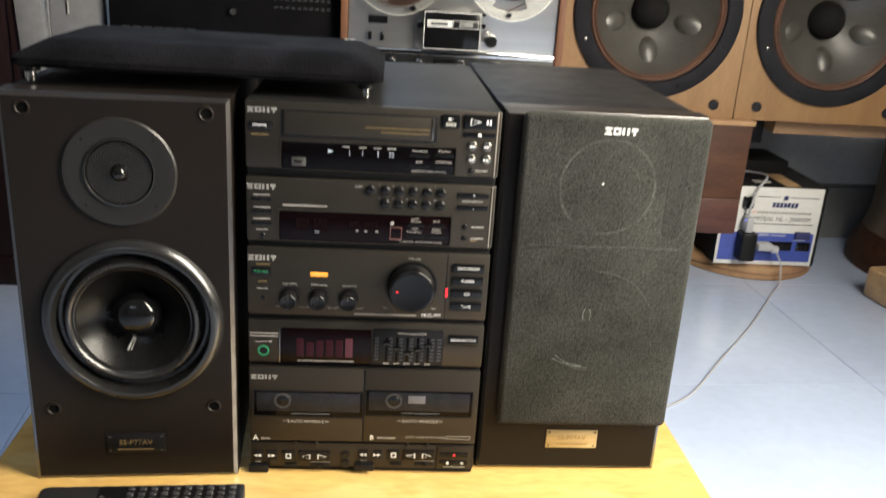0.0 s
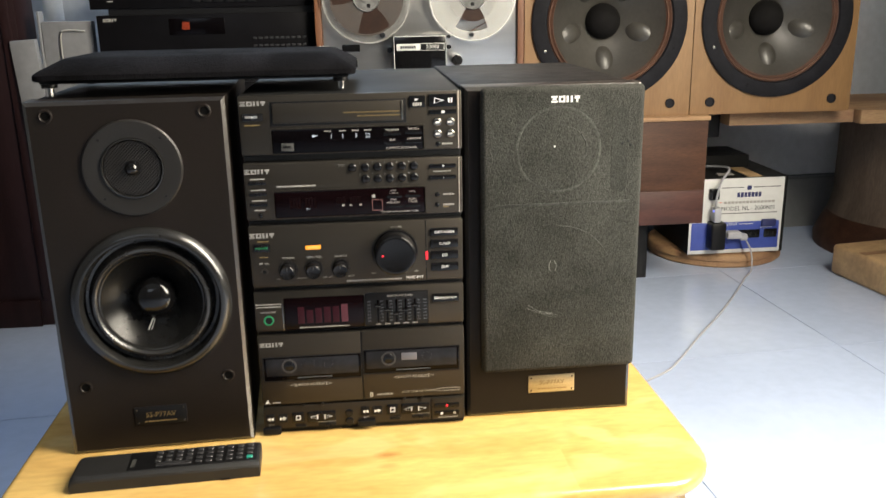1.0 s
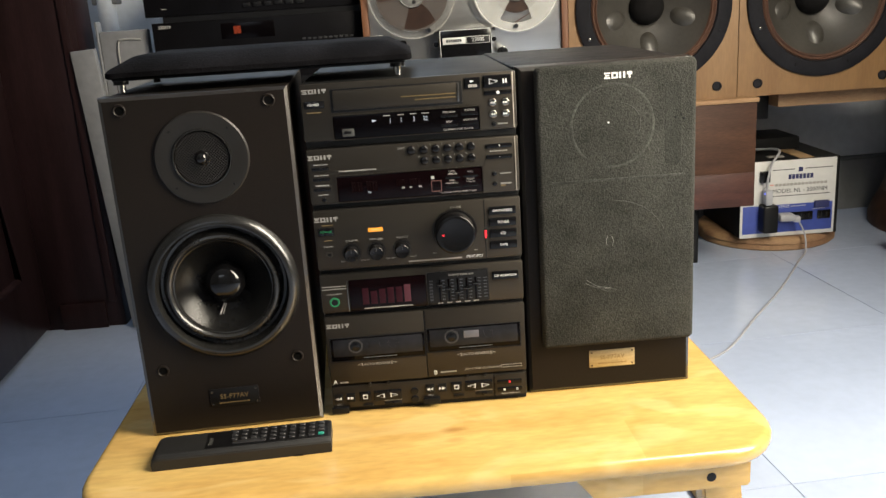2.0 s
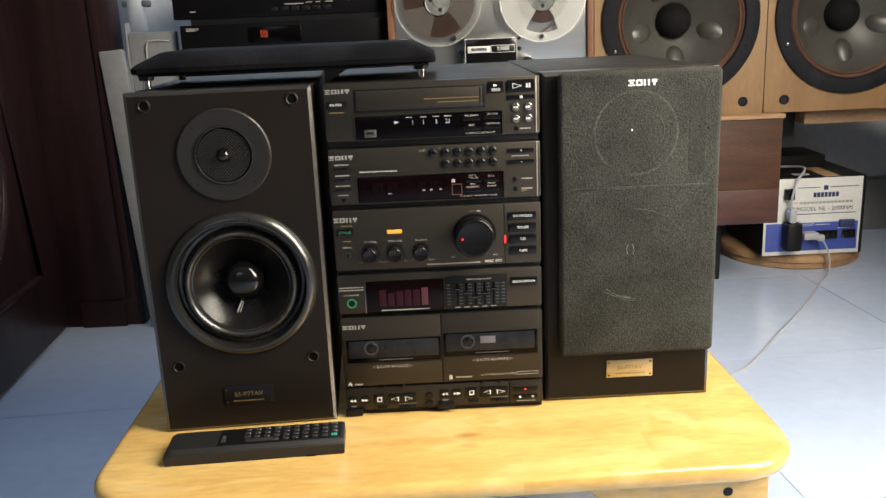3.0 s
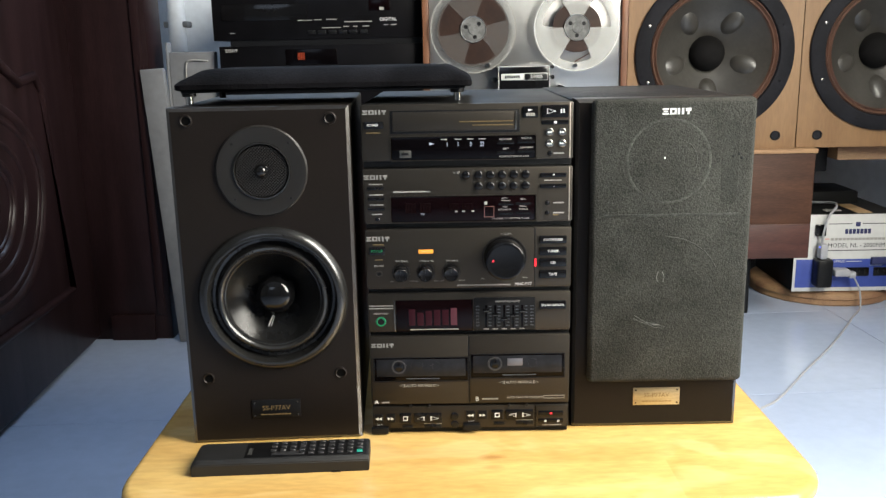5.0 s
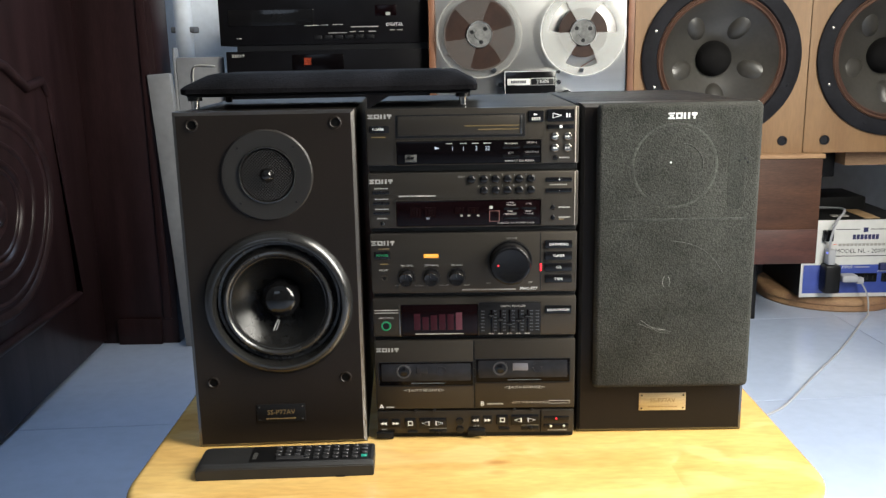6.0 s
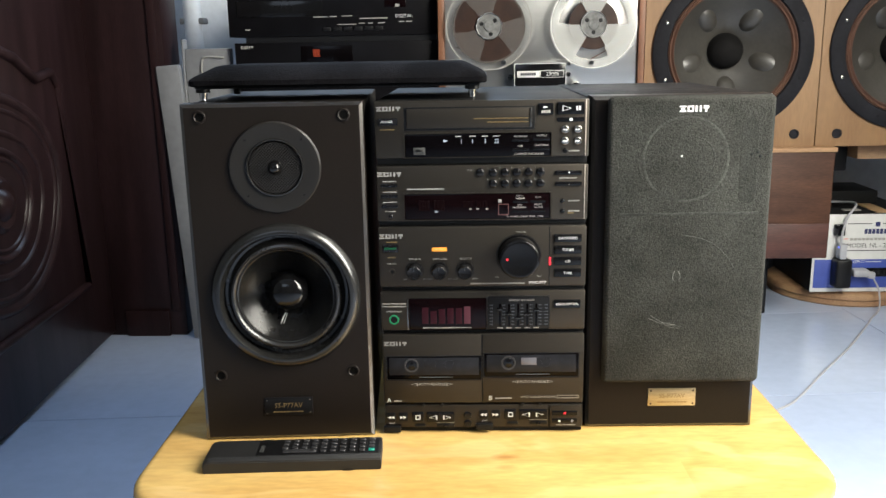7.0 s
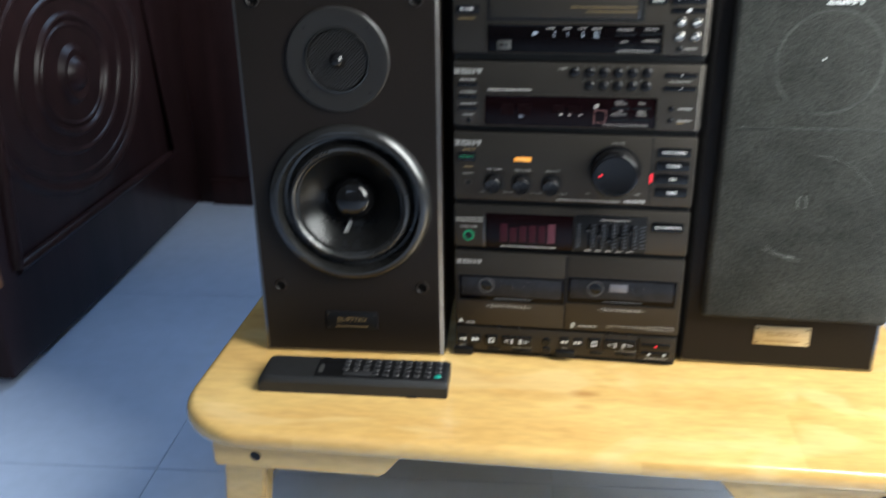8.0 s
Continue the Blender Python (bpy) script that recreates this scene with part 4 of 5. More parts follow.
def bare_speaker():
    s = speaker_cabinet("dark bookshelf loudspeaker with its grille off and drivers bare", pose(-0.2180, -0.0135, TOP, 0, 0, 3.5))
    # tweeter
    cx, cz = 0.0005, 0.3085
    tw = part("tweeter", lathe([(0.0485, -0.001), (0.0485, 0.0012), (0.047, 0.0028), (0.043, 0.0030), (0.033, 0.0016), (0.0305, 0.0016), (0.030, -0.0004), (0.0285, -0.003), (0.027, -0.0035)], (cx, 0, cz), 72), M_FLANGE, s, "matt grey tweeter flange")
    part("inner_ring", lathe([(0.0305, 0.001), (0.0300, 0.0032), (0.0288, 0.0034), (0.0280, 0.0015), (0.0270, -0.002)], (cx, 0, cz), 64), M_RING, tw)
    part("dome", lathe([(0.028, -0.0036), (0.020, -0.001), (0.012, 0.0004), (0.0, 0.001)], (cx, 0, cz), 48), M_GAP, tw)
    part("phase_plug", lathe([(0.0, 0.0085), (0.0035, 0.0075), (0.006, 0.0045), (0.0085, 0.0005), (0.009, 0.0)], (cx, 0, cz), 24), M_CAP, tw, "glossy black centre plug")
    # protective wire mesh in two directions
    b = bmesh.new()
    for k in range(-11, 12):
        d = k * 0.0023
        h = math.sqrt(max(0.0271 ** 2 - d * d, 0))
        for ang in (45, -45):
            m = Matrix.Translation((cx, -0.0012, cz)) @ Matrix.Rotation(radians(ang), 4, "Y")
            box(d - 0.0004, d + 0.0004, -0.0005, 0.0003, -h, h, bm=b, m=m)
    part("mesh_guard", b, M_MESH, tw, "fine wire mesh guard")
    for k in range(4):
        a = math.pi / 4 + k * math.pi / 2
        part("screw", lathe([(0, 0.0032), (0.0014, 0.0032), (0.0018, 0.0024)], (cx + 0.0415 * math.cos(a), 0, cz + 0.0415 * math.sin(a)), 8), M_GAP, tw)
    # woofer
    cx, cz = 0.004, 0.1675
    wf = part("woofer", lathe([(0.0816, -0.001), (0.0813, 0.0006), (0.0798, 0.0032), (0.0776, 0.0058), (0.0750, 0.0078), (0.0722, 0.0088), (0.0702, 0.0084), (0.0688, 0.0060), (0.0668, -0.006)], (cx, 0, cz), 96), M_RING, s, "polished dark metal woofer ring")
    part("surround", lathe([(0.0672, -0.006), (0.0640, -0.0066), (0.0620, -0.0050), (0.0602, 0.0006), (0.0585, 0.0036), (0.0562, 0.0044), (0.0540, 0.0030), (0.0525, -0.0010)], (cx, 0, cz), 96), M_RUBBER, wf, "black rubber roll surround")
    part("cone_edge", lathe([(0.0532, 0.0006), (0.0524, 0.0014), (0.0514, 0.0008), (0.0508, -0.002)], (cx, 0, cz), 96), M_RING, wf)
    part("cone", lathe([(0.0520, -0.001), (0.046, -0.0075), (0.036, -0.0165), (0.027, -0.022), (0.0195, -0.0255)], (cx, 0, cz), 96), M_CONE, wf, "glossy black cone")
    part("dust_cap", lathe([(0.0228, -0.0246), (0.0225, -0.0185), (0.0205, -0.0120), (0.0165, -0.0072), (0.011, -0.0042), (0.0055, -0.0028), (0, -0.0023)], (cx, 0, cz), 64), M_CAP, wf, "glossy domed dust cap")
    # a glossy pale streak laid on the cone as its highlight, and flecks
    part("glint_streak", tube([(cx - 0.0045, 0.0190, cz - 0.0245), (cx - 0.0070, 0.0155, cz - 0.0290), (cx - 0.0092, 0.0110, cz - 0.0345)], 0.0009, 6), M_GLINT, wf, "pale shiny streak standing for a glint on the cone")
    part("glint_streak", tube([(cx - 0.0028, 0.0190, cz - 0.0250), (cx - 0.0062, 0.0115, cz - 0.0345)], 0.0005, 6), M_GLINT, wf)
    for k in range(6):
        a = k * math.pi / 3 + 0.3
        part("screw", lathe([(0, 0.0085), (0.0013, 0.0083), (0.0018, 0.0074)], (cx + 0.0735 * math.cos(a), 0, cz + 0.0735 * math.sin(a)), 8), M_GAP, wf)
    # grille sockets at the corners
    for x, z in ((-0.0745, 0.3625), (0.0745, 0.3625), (-0.073, 0.078), (0.0735, 0.0795)):
        sk = part("grille_socket", lathe([(0.0070, -0.0005), (0.0066, 0.0012), (0.0056, 0.0018), (0.0046, 0.0012), (0.0042, 0.0002)], (x, 0, z), 32), M_BAFFLE, s)
        part("socket_hole", lathe([(0.0045, 0.0005), (0.0, 0.0004)], (x, 0, z), 24), M_HOLE, sk)
    # model plate
    pl = part("model_plate", box(-0.0275, 0.0265, -0.0012, 0.0003, 0.029, 0.050, 0.0004), M_GAP, s, "small dark model plate with gold lettering")
    letters("SS-P77AV", 0.0078, -0.0005, 0.0405, -0.0012, M_GOLD, pl)
    bars(-0.018, 0.016, 0.0325, 0.0338, -0.0012, M_GOLD, pl, 9)
    for x in (-0.0245, 0.0235):
        for z in (0.032, 0.047):
            part("rivet", lathe([(0, 0.0022), (0.0009, 0.002), (0.0012, 0.0012)], (x, 0, z), 8), M_SATIN, pl)
    return s


bare_speaker()


def slab_front(x0, x1, z0, z1, r):
    """A very thin raised patch with rounded corners on the grille's front."""
    b = bmesh.new()
    out = rounded(x0, x1, z0, z1, r)
    lo = [b.verts.new((x, -0.01175, z)) for x, z in out]
    hi = [b.verts.new((x + (0.0006 if x < (x0 + x1) / 2 else -0.0006), -0.0122, z)) for x, z in out]
    for k in range(len(lo)):
        b.faces.new((lo[k], lo[(k + 1) % len(lo)], hi[(k + 1) % len(lo)], hi[k]))
    b.faces.new(hi)
    bmesh.ops.recalc_face_normals(b, faces=b.faces[:])
    return b


def covered_speaker():
    s = speaker_cabinet("dark bookshelf loudspeaker wearing its dusty grey cloth grille", pose(0.2116, 0.0135, TOP, 0, 0, 0.6), 0.33)
    g = part("grille", box(-0.079, 0.0955, -0.012, -0.0003, 0.0580, 0.3760, 0.0060, 4), M_CLOTH, s, "dusty grey cloth grille")
    # the frame's round opening and bars press through the cloth
    part("pressed_ring", lathe([(0.0460, 0.0), (0.0445, 0.00030), (0.0430, 0.0)], (0.0035, -0.01195, 0.3095), 72), M_CLOTHLINE, g)
    arc = [(0.010 + 0.0235 * math.cos(a), -0.01195, 0.3095 + 0.0235 * math.sin(a)) for a in (radians(d) for d in range(-25, 86, 10))]
    part("pressed_arc", tube(arc, 0.0005, 6), M_CLOTHSEAM, g)
    part("pressed_seam", box(-0.064, 0.082, -0.0124, -0.0119, 0.2495, 0.2525, 0.0002), M_CLOTHSEAM, g)
    part("pressed_panel", slab_front(0.0600, 0.0790, 0.262, 0.352, 0.007), M_CLOTHDIM, g)
    low = [(0.0035 + 0.062 * math.cos(a), -0.01195, 0.165 + 0.062 * math.sin(a)) for a in (radians(d) for d in range(25, 91, 7))]
    part("pressed_arc", tube(low, 0.0005, 6), M_CLOTHSEAM, g)
    part("dust_mark", lathe([(0.0, 0.0005), (0.0008, 0.0004), (0.0011, 0.0)], (-0.0010, -0.0119, 0.3130), 10), M_WHITE, g)
    for x, tilt in ((-0.0040, -1), (0.0015, 1)):
        part("dust_mark", tube(curve_points([(x - 0.0008 * tilt, -0.0119, 0.1880), (x + 0.0012 * tilt, -0.0119, 0.1825), (x + 0.0002 * tilt, -0.0119, 0.1765)]), 0.0006, 6), M_DUSTY, g)
    for dz, x0, x1 in ((0.0, -0.030, 0.006), (0.0035, -0.028, -0.004), (-0.0022, -0.020, 0.004)):
        mid = (x0 + x1) / 2
        part("dust_streak", tube(curve_points([(x0, -0.01195, 0.1345 + dz), (mid, -0.01195, 0.1268 + dz), (x1, -0.01195, 0.1246 + dz)]), 0.0006, 6), M_CLOTHLINE, g)
    part("dust_streak", tube(curve_points([(-0.017, -0.0120, 0.1305), (-0.008, -0.0120, 0.1275), (0.0, -0.0120, 0.1268)]), 0.0007, 6), M_DUSTY, g)
    for dx, dz in ((0, 0), (0.009, -0.002), (0.006, 0.002)):
        part("stain", lathe([(0.0, 0.0004), (0.0014, 0.0003), (0.002, 0.0)], (0.072 + dx, -0.0119, 0.314 + dz), 10), M_GAP, g)
    maker_mark(-0.0060, 0.0260, 0.3590, 0.3655, -0.0119, M_WHITE, g)
    pl = part("model_plate", box(-0.024, 0.0295, -0.0012, 0.0003, 0.0265, 0.0475, 0.0004), M_BRASS, s, "small brushed brass model plate")
    letters("SS-P77AV", 0.0072, 0.0028, 0.0385, -0.0012, M_DULLGOLD, pl)
    bars(-0.014, 0.020, 0.0305, 0.0318, -0.0012, M_DULLGOLD, pl, 9)
    for x in (-0.021, 0.0265):
        for z in (0.0292, 0.0448):
            part("rivet", lathe([(0, 0.0022), (0.0009, 0.002), (0.0012, 0.0012)], (x, 0, z), 8), M_SATIN, pl)


M_CLOTHLINE = mat("faded_cloth_line", (0.068, 0.069, 0.063), 0.95, vary=0.45, scale=30, fine=520, bump=0.2, speck=0.7, spec=0.1)
M_CLOTHSEAM = mat("worn_cloth_seam", (0.052, 0.053, 0.049), 0.95, vary=0.3, scale=45, fine=520, bump=0.2, speck=0.6, spec=0.1)
M_CLOTHDIM = mat("rubbed_cloth", (0.041, 0.0415, 0.0375), 0.95, vary=0.2, scale=14, fine=680, bump=0.35, speck=0.8, spec=0.08)
M_DUSTY = mat("pale_dust", (0.10, 0.10, 0.094), 0.95, vary=0.4, scale=200, fine=900, bump=0.2)
M_DULLGOLD = mat("dull_gold_print", (0.30, 0.22, 0.11), 0.5, metal=0.4, vary=0.1, bump=0.0)
covered_speaker()


def loose_grille():
    g = thing("speaker_grille", "dark cloth speaker grille lying flat on top on its four pegs", "grille", pose(-0.152, 0.018, 0.5815, 0, 0, -0.5))
    b = bmesh.new()
    rows = []
    for d, z in ((0.002, 0.0152), (0.0, 0.0165), (0.0, 0.0215), (0.004, 0.0250), (0.024, 0.0358), (0.030, 0.0372)):
        rows.append([b.verts.new((x, y, z)) for x, y in rounded(-0.1625 + d, 0.1585 - d, -0.004 + d, 0.172 - d, 0.010)])
    for p, q in zip(rows, rows[1:]):
        for k in range(len(p)):
            b.faces.new((p[k], p[(k + 1) % len(p)], q[(k + 1) % len(p)], q[k]))
    b.faces.new(rows[-1])
    b.faces.new(rows[0][::-1])
    bmesh.ops.recalc_face_normals(b, faces=b.faces[:])
    part("cloth_panel", smooth(b, 30), M_DARKCLOTH, g)
    part("frame", box(-0.157, 0.151, 0.006, 0.158, 0.0125, 0.0156, 0.001), M_GAP, g)
    for x in (-0.150, 0.1425):
        for y in (0.014, 0.150):
            pg = part("peg", lathe([(0, 0.0), (0.0042, 0.0), (0.0042, 0.0127), (0, 0.0127)], (0, 0, 0), 16, m=Matrix.Translation((x, y, 0.0)) @ Matrix.Rotation(radians(-90), 4, "X")), M_CHROME if y < 0.1 else M_GAP, g, "chromed peg" if y < 0.1 else "black peg")
            part("collar", lathe([(0, 0.0), (0.0078, 0.0), (0.0078, 0.004), (0, 0.004)], (0, 0, 0), 16, m=Matrix.Translation((x, y, 0.0085)) @ Matrix.Rotation(radians(-90), 4, "X")), M_GAP, pg)
    bars(0.128, 0.140, 0.0, 0.006, 0, M_GREY, g, 2, "maker_mark", m=Matrix.Translation((-0.012, 0.130, 0.0374)) @ Matrix.Rotation(radians(-90), 4, "X"))


loose_grille()

# ---- the stack of mini hi-fi units; faces in millimetres, x from the middle, z over the floor ----


class Unit:
    """One unit of the stack: a steel case with a bronze-grey face, standing at z0."""

    def __init__(self, name, label, category, z0, z1, f0, f1):
        self.z0 = z0
        self.ob = thing(name, label, category, pose(0, 0, z0 / 1000), group="stack of mini hi-fi units")
        part("case", box(-0.1115, 0.1115, 0.0045, 0.30, 0.0004, (z1 - z0) / 1000 - 0.0002, 0.001), M_CASE, self.ob)
        self.trim = (f0, f1)
        self.face = self.box("faceplate", -112.5, 112.5, f0, f1, 0, M_FACE, bevel=1.8, inward=4.4)

    def box(self, name, x0, x1, z0, z1, out, material, parent=None, bevel=0.4, inward=0.6, label="", seg=2):
        return part(name, box(x0 / 1000, x1 / 1000, -out / 1000, inward / 1000, (z0 - self.z0) / 1000, (z1 - self.z0) / 1000, bevel / 1000, seg), material, parent or self.ob, label)

    def turn(self, name, x, z, profile, material, parent=None, seg=32, label=""):
        return part(name, lathe([(r / 1000, o / 1000) for r, o in profile], (x / 1000, 0, (z - self.z0) / 1000), seg), material, parent or self.ob, label)

    def text(self, body, size, x, z, out=0.0, material=None, parent=None, align="CENTER", squeeze=1.0):
        return letters(body, size / 1000, x / 1000, (z - self.z0) / 1000, -out / 1000, material or M_WHITE, parent or self.ob, align, squeeze=squeeze)

    def bars(self, x0, x1, z0, z1, out=0.0, material=None, count=5, parent=None, name="print"):
        return bars(x0 / 1000, x1 / 1000, (z0 - self.z0) / 1000, (z1 - self.z0) / 1000, -out / 1000, material or M_GREY, parent or self.ob, count * 2, name)

    def end_glint(self):
        """A slanting bright strip along the face's end, added to carry the highlight there."""
        b = bmesh.new()
        z0, z1 = (self.trim[0] + 0.8 - self.z0) / 1000, (self.trim[1] - 0.8 - self.z0) / 1000
        prof = ((0.1088, -0.0006), (0.1122, 0.0013), (0.1129, 0.0030), (0.1129, 0.0042), (0.1088, 0.0042))
        lo, hi = ([b.verts.new((x, y, z)) for x, y in prof] for z in (z0, z1))
        for k in range(5):
            b.faces.new((lo[k], lo[(k + 1) % 5], hi[(k + 1) % 5], hi[k]))
        b.faces.new(lo[::-1])
        b.faces.new(hi)
        bmesh.ops.recalc_face_normals(b, faces=b.faces[:])
        return part("end_glint", b, M_ENDGLINT, self.ob, "slanting pale strip standing for the lit end edge")

    def mark_name(self, x0, x1, z0, z1, out=0.7):
        return maker_mark(x0 / 1000, x1 / 1000, (z0 - self.z0) / 1000, (z1 - self.z0) / 1000, -out / 1000 + 0.0005, M_MARK, self.ob)

    def border(self, name, x0, x1, z0, z1, w, out, material, parent=None):
        b = bmesh.new()
        for a, c, d, e in ((x0, x1, z1 - w, z1), (x0, x1, z0, z0 + w), (x0, x0 + w, z0 + w, z1 - w), (x1 - w, x1, z0 + w, z1 - w)):
            box(a / 1000, c / 1000, -out / 1000, 0.0004, (d - self.z0) / 1000, (e - self.z0) / 1000, bm=b)
        return part(name, b, material, parent or self.ob)

    def mark(self, name, kind, x, z, s, out, material, parent=None):
        """A printed play triangle, stop square or double arrow."""
        b = bmesh.new()
        shapes = {"play": [[(-1, -0.6), (1, 0), (-1, 0.6)]], "back": [[(1, -0.6), (-1, 0), (1, 0.6)]],
                  "fwd2": [[(-1, -0.5), (0, 0), (-1, 0.5)], [(0, -0.5), (1, 0), (0, 0.5)]], "rew2": [[(1, -0.5), (0, 0), (1, 0.5)], [(0, -0.5), (-1, 0), (0, 0.5)]],
                  "pause": [[(-0.6, -0.6), (-0.15, -0.6), (-0.15, 0.6), (-0.6, 0.6)], [(0.15, -0.6), (0.6, -0.6), (0.6, 0.6), (0.15, 0.6)]]}
        for sh in shapes[kind]:
            lo = [b.verts.new(((x + px * s) / 1000, (-out - 0.25) / 1000, (z + pz * s - self.z0) / 1000)) for px, pz in sh]
            hi = [b.verts.new((v.co.x, -out / 1000 + 0.0003, v.co.z)) for v in lo]
            b.faces.new(lo)
            for k in range(len(lo)):
                b.faces.new((lo[k], hi[k], hi[(k + 1) % len(lo)], lo[(k + 1) % len(lo)]))
        bmesh.ops.recalc_face_normals(b, faces=b.faces[:])
        return part(name, b, material, parent or self.ob)


BUTTON = lambda r, h: [(0, h), (r * 0.35, h * 0.97), (r * 0.68, h * 0.86), (r * 0.9, h * 0.62), (r, h * 0.3), (r, -0.3)]


def disc_player():
    u = Unit("disc_player", "dark bronze mini compact disc player with lit track display", "disc player", 512, 580, 519.5, 579.6)
    u.end_glint()
    u.mark_name(-111, -84, 569.5, 574)
    pw = u.box("power_button", -109, -88, 554.5, 562, 1.2, M_GLOSS, bevel=1)
    u.text("POWER", 3.6, -99.5, 558.2, 1.2, parent=pw)
    u.bars(-107, -92, 549.5, 550.7, count=6, material=M_GOLD)
    # drawer
    u.box("drawer_recess", -81.5, 56, 548.5, 573, 0.3, M_GAP, bevel=0.3)
    dr = u.box("disc_drawer", -79, 53, 551, 571.5, 1.3, M_FACE, bevel=1.2)
    u.box("drawer_lip", 50.6, 52.6, 551.6, 571, 2.0, M_SATIN, dr, bevel=0.5)
    u.bars(-8, 49, 560.0, 561.2, 1.3, M_GOLD, 26, dr)
    u.bars(6, 49, 556.2, 557.4, 1.3, M_GOLD, 20, dr)
    # display
    d = u.box("display_window", -81, 73, 520.5, 545, 0.5, M_SMOKE, bevel=1.5)
    u.border("window_rim", -82.2, 74.2, 519.6, 546.2, 0.9, 0.8, M_FACE)
    u.mark("play_sign", "play", -37.5, 537.6, 2.6, 0.5, L_DIGIT, d)
    for s, x in (("1", -21), ("1", -9.5), ("3", 4), ("22", 16)):
        u.text(s, 6.6, x, 536.6, 0.5, L_DIGIT, d, squeeze=0.75)
    for x0, x1 in ((-28, -21), (-13, -6), (0, 7), (12, 20)):
        u.bars(x0, x1, 541.6, 542.7, 0.5, M_GREY, 3, d)
    u.box("disc_sign", -72, -59.5, 523, 531, 0.8, M_MARKDIM, d, bevel=0.2)
    u.text("disc", 5.2, -66, 527.8, 0.9, M_SMOKE, d)
    for s, x, z in (("PROGRAM", 41, 541.3), ("SHUFFLE", 63, 542), ("EDIT", 41, 531.2), ("CONTINUE", 63, 532)):
        u.text(s, 2.9, x, z, 0.5, M_GREY, d)
        u.box("display_key", x - 9, x + 9, z - 5.4, z - 2.4, 1.0, M_GLOSS, d, bevel=0.4)
    u.text("COMPACT DISC PLAYER", 2.9, 50, 522.8, 0.5, M_GREY, d)
    # keys
    k = u.box("eject_key", 59, 75.5, 563.5, 575.5, 1.6, M_GLOSS, bevel=1)
    u.mark("eject_sign", "play", 67, 571.5, 2.2, 1.6, M_WHITE, k)
    u.bars(62.5, 72, 565.3, 568.5, 1.6, M_GREY, 2, k)
    k = u.box("play_key", 79, 107.5, 563.5, 576.5, 1.8, M_GLOSS, bevel=1)
    u.mark("play_sign", "play", 89.5, 570, 5, 1.8, M_WHITE, k)
    u.mark("play_sign", "play", 89.0, 570, 3.6, 2.0, M_GLOSS, k)
    u.mark("pause_sign", "pause", 101, 570, 3.6, 1.8, M_WHITE, k)
    k = u.box("stop_key", 79, 107.5, 556, 560.6, 1.5, M_GLOSS, bevel=0.8)
    u.box("stop_sign", 92, 95, 557, 559.6, 1.8, M_WHITE, k, bevel=0.1)
    for x, z, sg in ((87.5, 548, "rew2"), (101, 548, "fwd2"), (87.5, 536, "rew2"), (101, 536, "fwd2")):
        k = u.turn("skip_key", x, z, BUTTON(4.6, 2.2), M_SATIN)
        u.mark("arrow_sign", sg, x - 0.3, z, 2.4, 2.2, M_WHITE, k)
    u.turn("timer_key", 88, 525.5, BUTTON(2.7, 1.5), M_GLOSS)
    u.bars(92, 103, 524.7, 526.2, count=5)


